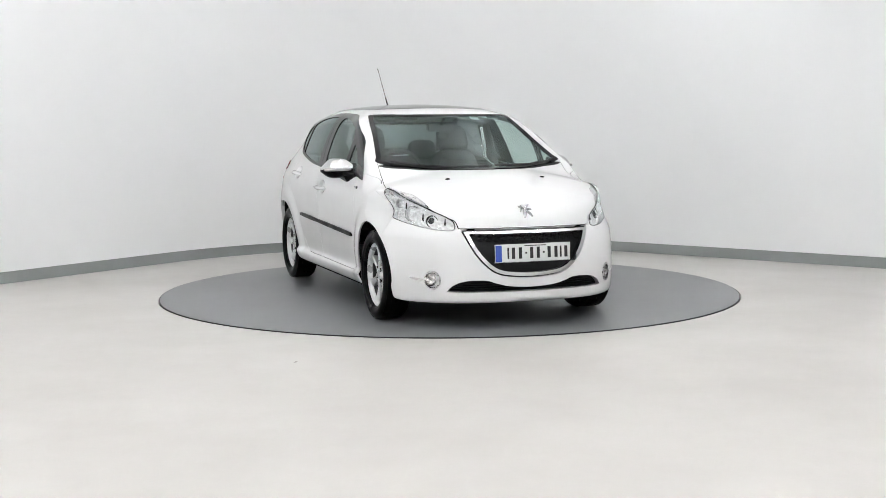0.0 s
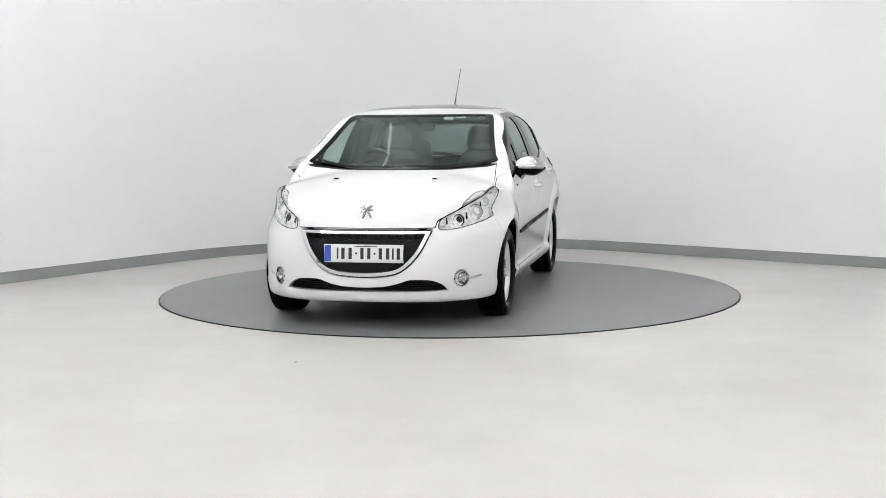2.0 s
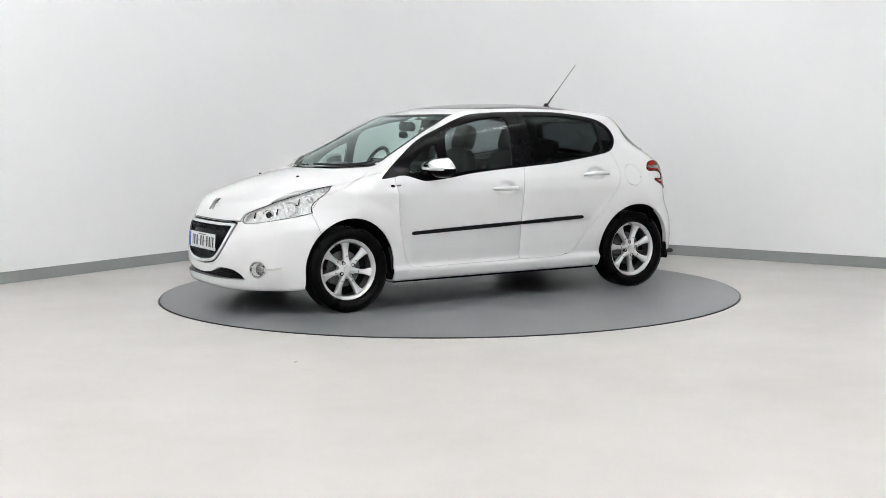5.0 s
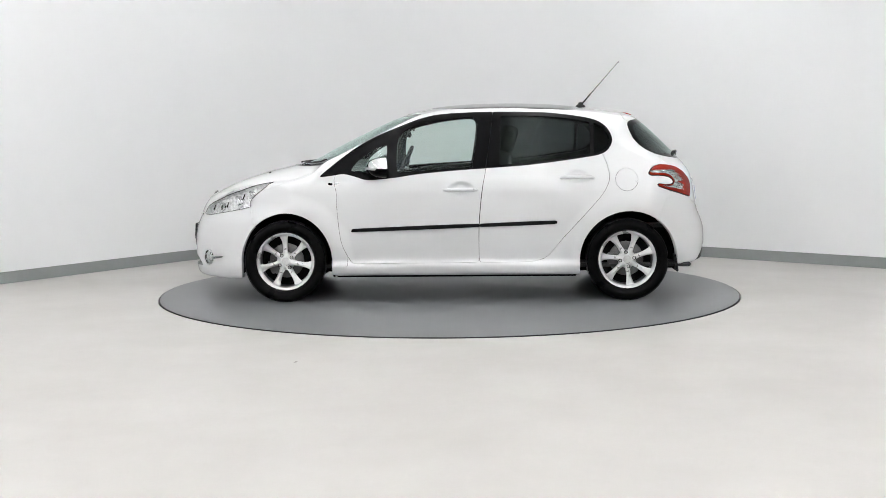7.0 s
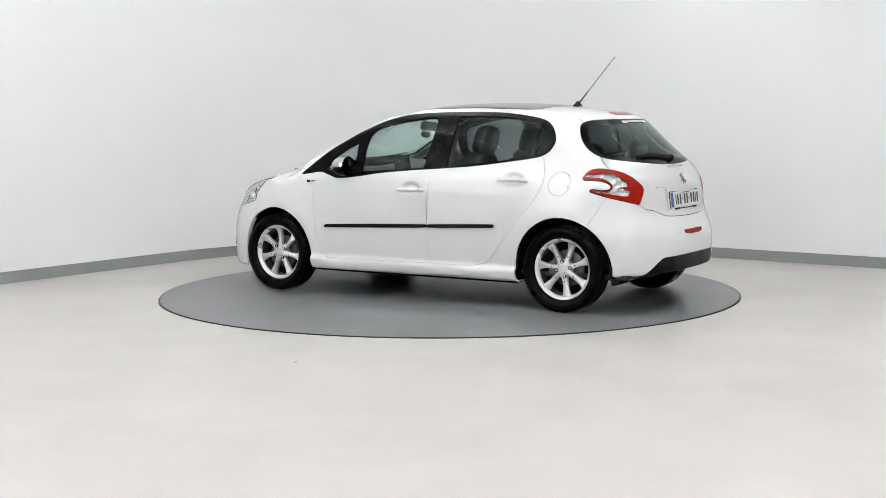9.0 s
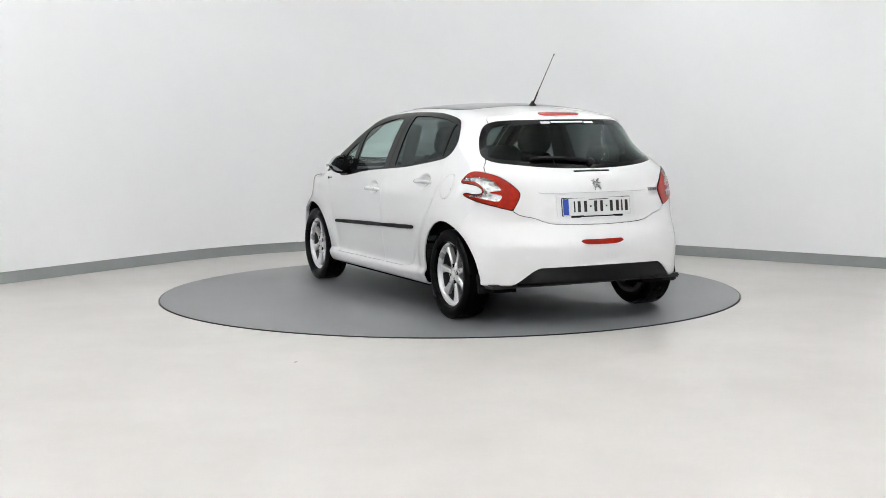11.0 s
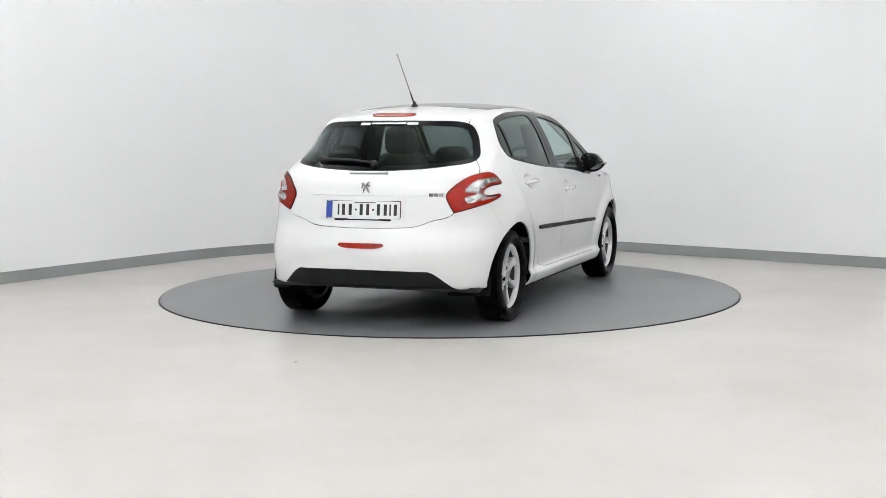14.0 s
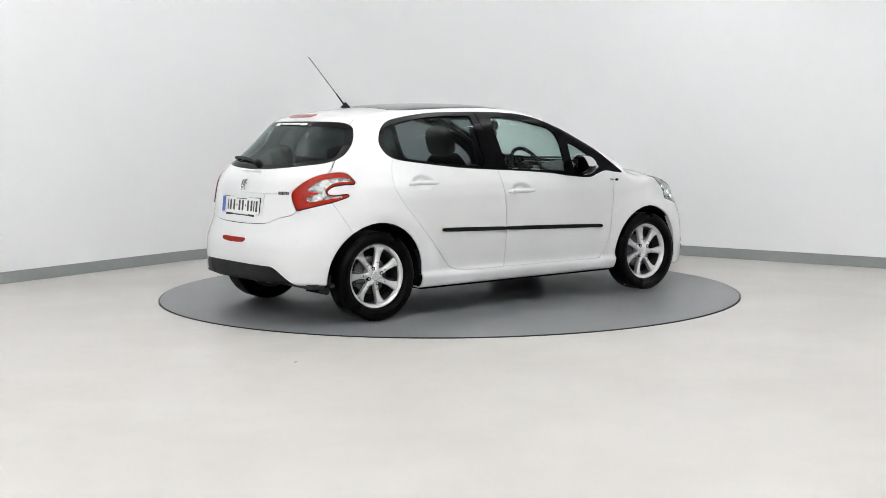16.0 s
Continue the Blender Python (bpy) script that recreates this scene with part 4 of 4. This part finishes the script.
    spin(bm, [(0.0, 0.0), (0.056, 0.0), (0.058, 0.004), (0.052, 0.006), (0, 0.006)], 32, pose(0.519, 0.882 * s, 0.995, 0, -90, 8 * s) @ Matrix.Diagonal((0.98, 1.45, 1, 1)))
    part("mirror_glass", bm, MIRROR, mirror, "mirror glass")

    # small dark badge on the front wing
    tag, _ = base.split(both(inside(loop([(0.935, 0.880), (0.905, 0.880), (0.897, 0.872), (0.905, 0.864), (0.928, 0.866)], 4), from_side), outside_of(0.5)))
    skin_part("wing_badge", [(lifted(tag, 0.003), s)], GLOSS, car, "small black wing badge", lip=0.003)
    tag, _ = base.split(both(inside(loop([(0.892, 0.880, 1), (0.845, 0.883, 1), (0.845, 0.872, 1), (0.892, 0.868, 1)], 2), from_side), outside_of(0.5)))
    skin_part("wing_badge", [(lifted(tag, 0.002), s)], BADGE, car, "small grey wing badge, plain bar", lip=0.002)
    # splash guards behind the wheels
    bm = bmesh.new()
    box(bm, -0.007, 0.007, -0.06, 0.06, -0.065, 0.065, 0.005, pose(-1.632, 0.725 * s, 0.272, 0, 10, 0))
    part("mud_flap", bm, PLASTIC, car, "black mud flap")
    bm = bmesh.new()
    box(bm, -0.008, 0.008, -0.08, 0.08, -0.035, 0.035, 0.006, pose(0.905, 0.725 * s, 0.215, 0, 12, 0))
    part("mud_flap", bm, PLASTIC, car, "black mud flap")
    # washer nozzle
    p, n = on_skin(1.43, y=0.345)
    bm = bmesh.new()
    spin(bm, [(0.012, -0.002), (0.011, 0.005), (0.006, 0.009), (0, 0.009)], 14, look((p.x, p.y * s, p.z), (p.x, p.y * s, p.z - 1)) @ Matrix.Diagonal((0.8, 1.5, 1, 1)))
    part("washer_nozzle", bm, PLASTIC, car, "black washer nozzle")
    # parking sensors
    for y, z in ((0.63, 0.55), (0.235, 0.535)):
        p = shoot(np.array([[-1.0, y, z]]), np.array([[-1.0, 0.0, 0.0]]))
        n = Vector(skin_normal(p)[0])
        q = Vector((p[0][0], p[0][1] * s, p[0][2]))
        n = Vector((n.x, n.y * s, n.z))
        bm = bmesh.new()
        spin(bm, [(0.0125, -0.002), (0.0125, 0.001), (0.0105, 0.0015), (0.0103, 0.0004), (0, 0.0004)], 16, look(q, q - n))
        part("parking_sensor", bm, PAINT, car)

mark, _ = base.split(both(inside(loop([(-1.330, 0.886, 1), (-1.318, 0.878, 1), (-1.332, 0.858, 1)], 3), from_side), outside_of(0.5)))
skin_part("flap_mark", [(lifted(mark, 0.002), 1)], PLASTIC, car, "small black mark beside the fuel flap", lip=0.002)
red_fog, _ = base.split(both(inside(loop([(0.0, 0.553), (0.165, 0.552), (0.148, 0.531), (0.10, 0.521), (0.0, 0.519), (-0.10, 0.521), (-0.148, 0.531), (-0.165, 0.552)], 4), from_end), behind(-1.5)))
skin_part("rear_fog_lamp", [(lifted(red_fog, 0.004), 0)], RED, car, "red rear fog lamp", lip=0.01)
third, _ = base.split(both(inside(loop([(0.0, 1.381), (0.14, 1.380), (0.160, 1.372), (0.14, 1.361), (0.0, 1.360), (-0.14, 1.361), (-0.160, 1.372), (-0.14, 1.380)], 4), from_end), behind(-1.3)))
if third.faces:
    skin_part("brake_lamp", [(lifted(third, 0.005), 0)], RED, car, "red high brake lamp", lip=0.01)
bm = bmesh.new()
box(bm, -0.14, 0.14, -0.008, 0.010, -0.007, 0.007, 0.004, pose(-1.763, 0.0, 0.995, 0, 0, 90))
part("tailgate_grip", bm, CHROME, car, "bright tailgate grip")

# aerial
bm = bmesh.new()
spin(bm, [(0.028, -0.004), (0.026, 0.006), (0.014, 0.020), (0.008, 0.034), (0.0, 0.036)], 20, pose(-0.99, 0, 1.432) @ Matrix.Diagonal((1.45, 0.75, 1, 1)))
aerial = part("aerial", bm, PLASTIC, car, "black roof aerial")
bm = bmesh.new()
tube(bm, [(-1.0, 0, 1.45), (-1.045, 0, 1.503), (-1.066, 0, 1.528), (-1.07, 0, 1.532), (-1.287, 0, 1.780)], [0.006, 0.0055, 0.005, 0.0028, 0.0022], 8)
part("rod", bm, PLASTIC, aerial, "thin black rod")
bm = bmesh.new()
spin(bm, [(0.004, 0), (0.004, 0.008), (0, 0.009)], 8, pose(-1.286, 0, 1.776, 0, -41, 0))
part("tip", bm, PLASTIC, aerial)


# wipers
def wiper(points, parent=car, thick=1.0):
    bm = bmesh.new()
    tube(bm, points, [0.006 * thick] * (len(points) - 1) + [0.004 * thick], 6)
    arm = part("wiper", bm, PLASTIC, parent, "black wiper arm and blade")
    bm = bmesh.new()
    q = [Vector(p) + Vector((0.012, 0, -0.004)) for p in points[1:]]
    tube(bm, q, 0.008 * thick, 6, 0.7)
    part("blade", bm, PLASTIC, arm)


def screen_point(x, y, up=0.012):
    p, n = on_skin(x, y=abs(y))
    return Vector((p.x, y, p.z)) + Vector((n.x, n.y * (1 if y >= 0 else -1), n.z)) * up


def screen_base(y):
    return 1.242 - 0.62 * abs(y) ** 1.9


for y0, y1 in ((0.06, -0.60), (0.63, 0.10)):
    wiper([screen_point(screen_base(y0 + (y1 - y0) * k / 10) - 0.025 - 0.035 * k / 10, y0 + (y1 - y0) * k / 10, 0.012) for k in range(11)])
rear_pts = []
for k in range(9):
    y, z = -0.02 + 0.42 * k / 8, 1.048 + 0.024 * math.sin(k / 8 * 2.2)
    p = shoot(np.array([[-0.9, y, z]]), np.array([[-1.0, 0.0, 0.0]]))
    rear_pts.append(Vector(p[0]) + Vector(skin_normal(p)[0]) * 0.016)
wiper(rear_pts, thick=2.0)
bm = bmesh.new()
spin(bm, [(0.026, -0.016), (0.024, 0.006), (0.012, 0.014), (0, 0.015)], 18, look(rear_pts[0], rear_pts[0] - Vector((-0.75, 0, 0.66))))
part("wiper_hub", bm, PLASTIC, car, "black wiper hub")
# ---- wheels, arches and underside ----
def wheel_mesh():
    """The rim with its tyre, spokes, bolts and brake; the axle is y, outwards is +y."""
    turn = pose(0, 0, 0, -90, 0, 0)
    bm = bmesh.new()
    spin(bm, [(0.190, 0.036), (0.194, 0.052), (0.198, 0.057), (0.210, 0.066), (0.2145, 0.066), (0.2145, 0.036)], 56, turn, close=True)
    rim = part("wheel", bm, ALLOY, car, "silver seven-spoke alloy wheel with black tyre")
    # barrel apart from the bright lip, with shade in its colour
    bm = bmesh.new()
    spin(bm, [(0.186, -0.10), (0.189, 0.0355), (0.2120, 0.0355), (0.2120, -0.10)], 56, turn, close=True)
    part("barrel", bm, SHADED_BARREL, rim, "inner wheel barrel, coloured dark grey for shade")
    bm = bmesh.new()
    spin(bm, [(0.207, -0.085), (0.225, -0.096), (0.262, -0.094), (0.286, -0.090), (0.297, -0.075), (0.300, -0.05), (0.300, 0.05), (0.297, 0.075), (0.286, 0.087), (0.275, 0.0915), (0.272, 0.093),
              (0.262, 0.095), (0.245, 0.0945), (0.243, 0.093), (0.226, 0.088), (0.216, 0.074), (0.213, 0.060)], 72, turn, close=True)
    part("tyre", bm, RUBBER, rim, "black rubber tyre")
    for k in range(4):
        bm = bmesh.new()
        r = 0.3005
        spin(bm, [(r - 0.003, -0.062 + 0.038 * k), (r + 0.0003, -0.061 + 0.038 * k), (r + 0.0003, -0.034 + 0.038 * k), (r - 0.003, -0.033 + 0.038 * k)], 72, turn, close=True)
        part("tread_rib", bm, RUBBER, rim)
    proto = None
    for k in range(7):
        if proto is None:
            bm = bmesh.new()
            secs = []
            for i in range(9):
                t = i / 8
                r = 0.036 + (0.190 - 0.036) * t
                swirl = 0.175
                root = 0.012 * (1 - t) ** 5
                wl, wr = 0.0155 + root + 0.026 * t ** 3.5, 0.0145 + root + 0.010 * t ** 6
                h = 0.052 - 0.010 * math.sin(math.pi * t * 0.9) + 0.004 * t
                c, s = math.cos(swirl), math.sin(swirl)
                sec = []
                for a, b in ((-wl, h - 0.013), (-wl * 0.25, h), (wr * 0.75, h - 0.001), (wr, h - 0.006), (wr * 0.85, h - 0.040), (-wl * 0.85, h - 0.040)):
                    sec.append(bm.verts.new((r * c - a * s, h * 0 + b, r * s + a * c)))
                secs.append(sec)
            for p, q in zip(secs, secs[1:]):
                for j in range(6):
                    bm.faces.new((p[j], p[(j + 1) % 6], q[(j + 1) % 6], q[j]))
            bm.faces.new(secs[0][::-1]), bm.faces.new(secs[-1])
            bmesh.ops.recalc_face_normals(bm, faces=bm.faces[:])
            proto = part("spoke", bm, ALLOY, rim)
        else:
            ob = new("spoke", proto.data)
            ob.parent = rim
            ob.rotation_euler = (0, 2 * math.pi * k / 7, 0)
    bm = bmesh.new()
    spin(bm, [(0.0, 0.0), (0.066, 0.0), (0.068, 0.028), (0.062, 0.041), (0.036, 0.048), (0.0, 0.049)], 32, turn)
    part("hub", bm, ALLOY, rim)
    bm = bmesh.new()
    spin(bm, [(0.029, 0.046), (0.029, 0.052), (0.022, 0.056), (0, 0.058)], 28, turn)
    part("centre_cap", bm, SATIN, rim, "silver centre cap")
    for k in range(4):
        w = radians(9) + math.pi / 2 * k
        bm = bmesh.new()
        spin(bm, [(0.0135, 0.030), (0.0135, 0.0515), (0.0105, 0.0525), (0.010, 0.048), (0, 0.048)], 16, turn @ pose(0.053 * math.cos(w), 0.053 * math.sin(w), 0))
        part("bolt_seat", bm, PLASTIC, rim, "dark bolt recess")
        bm = bmesh.new()
        spin(bm, [(0.0082, 0.046), (0.0082, 0.052), (0.006, 0.054), (0, 0.054)], 6, turn @ pose(0.053 * math.cos(w), 0.053 * math.sin(w), 0))
        part("bolt", bm, SATIN, rim, "silver wheel bolt")
    bm = bmesh.new()
    spin(bm, [(0.06, -0.030), (0.128, -0.030), (0.128, -0.016), (0.124, -0.014), (0.065, -0.014), (0.06, 0.0)], 48, turn, close=True)
    part("brake_disc", bm, STEEL, rim, "worn steel brake disc")
    bm = bmesh.new()
    box(bm, 0.055, 0.14, -0.055, 0.006, -0.05, 0.05, 0.008)
    part("brake_caliper", bm, STEEL, rim, "grey brake caliper")
    # dark disc added as the shade seen between the spokes
    bm = bmesh.new()
    spin(bm, [(0.0, -0.045), (0.1855, -0.045), (0.1855, -0.036), (0, -0.036)], 40, turn)
    part("shade_plate", bm, SHELL, rim, "dark plate added for the shade between the spokes")
    return rim


wheel = wheel_mesh()
wheel.matrix_basis = pose(WHEEL_X, 0.737, WHEEL_Z, 0, 24, 0)
copy_thing(wheel, pose(REAR_X, 0.727, WHEEL_Z, 0, 2, 0))
copy_thing(wheel, pose(WHEEL_X, -0.737, WHEEL_Z, 0, 31, 180))
copy_thing(wheel, pose(REAR_X, -0.727, WHEEL_Z, 0, 8, 180))

for wx, rx in ARCHES:
    for s in (1, -1):
        bm = bmesh.new()
        rows = []
        for y in (0.50, 0.772):
            rows.append([bm.verts.new((wx + (rx + 0.004) * math.cos(max(0, min(math.pi, w))), y * s, WHEEL_Z + (ARCH + 0.004) * math.sin(w) * (1 if 0 < w < math.pi else 0.85))) for w in np.linspace(-0.32, math.pi + 0.32, 40)])
        for i in range(39):
            bm.faces.new((rows[0][i], rows[0][i + 1], rows[1][i + 1], rows[1][i]))
        bm.faces.new(rows[0])
        part("arch_liner", bm, SHELL, car, "dark wheel arch liner")

bm = bmesh.new()
box(bm, -1.42, 1.72, -0.56, 0.56, 0.195, 0.225, 0.01)
part("underbody", bm, SHELL, car, "dark underbody")
bm = bmesh.new()
box(bm, -0.90, 0.89, -0.785, 0.785, 0.178, 0.215, 0.01)
part("underbody", bm, SHELL, car, "dark sill underside")
bm = bmesh.new()
tube(bm, [(-0.5, 0.30, 0.17), (-1.3, 0.32, 0.20), (-1.50, 0.37, 0.235)], 0.024, 12)
part("exhaust", bm, SHELL, car, "dark exhaust pipe")
bm = bmesh.new()
tube(bm, [(-1.40, -0.30, 0.275), (-1.44, 0.0, 0.275), (-1.40, 0.30, 0.275)], 0.062, 14)
part("silencer", bm, SHELL, car, "dark exhaust silencer")
bm = bmesh.new()
tube(bm, [(-1.269, -0.62, 0.27), (-1.20, -0.3, 0.24), (-1.20, 0.3, 0.24), (-1.269, 0.62, 0.27)], 0.035, 10)
part("rear_axle", bm, SHELL, car, "dark rear axle beam")

# ---- cabin ----
def cushion(bm, x0, x1, y0, y1, z0, z1, m, soft=0.45, top=1.0):
    """A stuffed block with well rounded corners, narrowed towards its top."""
    r = bmesh.ops.create_uvsphere(bm, u_segments=28, v_segments=18, radius=1.0)
    mid, half = Vector(((x0 + x1) / 2, (y0 + y1) / 2, (z0 + z1) / 2)), Vector(((x1 - x0) / 2, (y1 - y0) / 2, (z1 - z0) / 2))
    for v in r["verts"]:
        q = Vector([math.copysign(abs(c) ** soft, c) for c in v.co])
        q *= min(1.0, 1.0 / max(abs(c) for c in q)) if max(abs(c) for c in q) > 1 else 1
        q.y *= 1 + (top - 1) * (q.z + 1) / 2
        v.co = m @ (mid + Vector((q.x * half.x, q.y * half.y, q.z * half.z)))
    return bm


cab = [("cabin_floor", (-1.75, 1.05, -0.74, 0.74, 0.24, 0.27), TRIM), ("boot_floor", (-1.74, -1.12, -0.62, 0.62, 0.52, 0.55), TRIM)]
for name, dims, mat in cab:
    bm = bmesh.new()
    box(bm, *dims, 0.01)
    part(name, bm, mat, car, "dark cabin carpet")


def seat(y):
    bm = bmesh.new()
    box(bm, -0.24, 0.28, y - 0.24, y + 0.24, 0.46, 0.62, 0.05)
    ob = part("front_seat", bm, CLOTH, car, "dark cloth front seat")
    bm = bmesh.new()
    m = pose(-0.22, y, 0.56, 0, -17, 0)
    cushion(bm, -0.08, 0.08, -0.25, 0.25, -0.02, 0.56, m, 0.5, 0.74)
    part("backrest", bm, CLOTH, ob)
    bm = bmesh.new()
    h = m @ pose(0.0, 0, 0.555)
    cushion(bm, -0.055, 0.06, -0.142, 0.142, -0.01, 0.205, h, 0.58, 0.84)
    part("headrest", bm, CLOTH, ob)
    for dy in (-0.06, 0.06):
        bm = bmesh.new()
        tube(bm, [m @ Vector((0, dy, 0.47)), m @ Vector((0, dy, 0.60))], 0.006, 8)
        part("headrest_post", bm, STEEL, ob, "steel headrest post")
    return ob


seat(0.355), seat(-0.355)
bm = bmesh.new()
box(bm, -1.12, -0.62, -0.60, 0.60, 0.46, 0.60, 0.05)
bench = part("rear_bench", bm, CLOTH, car, "dark cloth rear bench")
for y0, y1 in ((-0.60, -0.205), (-0.195, 0.60)):
    bm = bmesh.new()
    box(bm, -0.07, 0.07, y0, y1, 0.0, 0.50, 0.05, pose(-1.10, 0, 0.55, 0, -20, 0))
    part("backrest", bm, CLOTH, bench)
for y in (-0.40, 0.40):
    bm = bmesh.new()
    cushion(bm, -0.05, 0.05, y - 0.13, y + 0.13, 0.465, 0.645, pose(-1.10, 0, 0.55, 0, -20, 0), 0.55, 0.9)
    part("headrest", bm, CLOTH, bench)
bm = bmesh.new()  # dashboard, humped over the instruments
rows = []
for x, z in ((1.06, 0.93), (0.98, 0.955), (0.80, 0.965), (0.66, 0.955), (0.58, 0.91), (0.56, 0.80), (0.60, 0.62)):
    row = []
    for y in np.linspace(-0.72, 0.72, 25):
        hump = 0.055 * math.exp(-((y + 0.36) / 0.15) ** 2) * (1 if 0.57 < x < 0.9 else 0)
        row.append(bm.verts.new((x - (0.10 * (y / 0.72) ** 2 if x > 0.75 else 0), float(y), z + hump)))
    rows.append(row)
for a, b in zip(rows, rows[1:]):
    for i in range(24):
        bm.faces.new((a[i], a[i + 1], b[i + 1], b[i]))
dash = part("dashboard", bm, TRIM, car, "dark moulded dashboard")
bm = bmesh.new()
box(bm, -0.01, 0.01, -0.11, 0.11, -0.065, 0.065, 0.008, pose(0.60, 0.0, 0.985, 0, 12, 0))
part("screen", bm, GLOSS, dash, "dark screen on the dashboard")
bm = bmesh.new()
m = pose(0.43, -0.355, 0.955, 0, 66, 0)
tube(bm, [m @ Vector((0.175 * math.cos(w), 0.175 * math.sin(w), 0)) for w in np.linspace(0, 2 * math.pi, 37)], 0.015, 8)
wheel_rim = part("steering_wheel", bm, PLASTIC, car, "black steering wheel")
for w in (0.35, math.pi - 0.35 + math.pi, math.pi / 2, -math.pi / 2):
    bm = bmesh.new()
    tube(bm, [m @ Vector((0, 0, -0.015)), m @ Vector((0.17 * math.cos(w), 0.17 * math.sin(w), 0))], [0.03, 0.012], 8, 0.5)
    part("spoke", bm, SATIN if abs(math.sin(w)) > 0.9 else PLASTIC, wheel_rim)
bm = bmesh.new()
spin(bm, [(0.07, -0.03), (0.065, 0.01), (0.04, 0.022), (0, 0.024)], 24, m)
part("airbag_cover", bm, PLASTIC, wheel_rim)
bm = bmesh.new()
box(bm, -0.018, 0.018, -0.115, 0.115, -0.036, 0.036, 0.014, pose(0.335, 0.0, 1.285, 0, 10, 0))
inside_mirror = part("rear_view_mirror", bm, PLASTIC, car, "dark rear-view mirror")
bm = bmesh.new()
tube(bm, [(0.345, 0, 1.30), (0.40, 0, 1.345)], 0.012, 8)
part("stem", bm, PLASTIC, inside_mirror)
bm = bmesh.new()
box(bm, -0.02, 0.02, -0.045, 0.045, -0.025, 0.025, 0.01, pose(0.37, 0.0, 1.222, 0, 20, 0))
part("sensor_box", bm, PLASTIC, inside_mirror, "dark sensor box")
for s in (1, -1):
    bm = bmesh.new()
    box(bm, -0.10, 0.10, -0.16, 0.16, -0.006, 0.006, 0.005, pose(0.20, 0.33 * s, 1.365, 0, 14, 0))
    part("sun_visor", bm, LINING, car, "folded grey sun visor")
    bm = bmesh.new()
    tube(bm, [(-0.24, 0.69 * s, 0.75), (-0.27, 0.665 * s, 1.0), (-0.29, 0.59 * s, 1.30)], 0.05, 8, 0.3)
    part("door_post_trim", bm, TRIM, car, "dark door post trim")
# stickers high on the windscreen and on the rear window, with their writing as plain shapes
for y0, y1 in ((0.205, 0.275), (0.285, 0.36), (0.375, 0.43)):
    bm = bmesh.new()
    row = [[bm.verts.new(screen_point(x, y, -0.007)) for y in (y0, (y0 + y1) / 2, y1)] for x in (0.395 - 0.14 * (y0 - 0.2) / 0.2, 0.45 - 0.14 * (y0 - 0.2) / 0.2)]
    for i in range(2):
        bm.faces.new((row[0][i], row[0][i + 1], row[1][i + 1], row[1][i]))
    part("sticker", bm, STICKER, car, "small white sticker", smooth=False)
for y0, y1, z0, z1 in ((0.13, 0.20, 1.302, 1.318), (-0.13, 0.12, 1.309, 1.319), (-0.215, -0.14, 1.304, 1.318)):
    bm = bmesh.new()
    row = []
    for z in (z0, z1):
        line = []
        for y in np.linspace(y0, y1, 7):
            p = shoot(np.array([[-0.9, abs(y), z]]), np.array([[-1.0, 0.0, 0.0]]))
            n = skin_normal(p)[0]
            line.append(bm.verts.new((p[0][0] - n[0] * -0.004, y, p[0][2] + n[2] * 0.004)))
        row.append(line)
    for i in range(6):
        bm.faces.new((row[0][i], row[0][i + 1], row[1][i + 1], row[1][i]))
    part("sticker", bm, STICKER, car, "white sticker with plain bars", smooth=False)
# ---- the turntable turns with the car on it ----
def motions():
    turn, rows = [], []
    for i in range(33):
        t = i * 0.5
        w = 292.756 - 15.8087 * t
        spot = pose(0, 0, 0, 0, 0, w)
        turn.append((t, spot))
        rows.append((t, spot @ pose(-0.0644, -0.1562, 0, 0, 0, -2.770)))
    walk(turntable, turn)
    walk(car, rows)


motions()
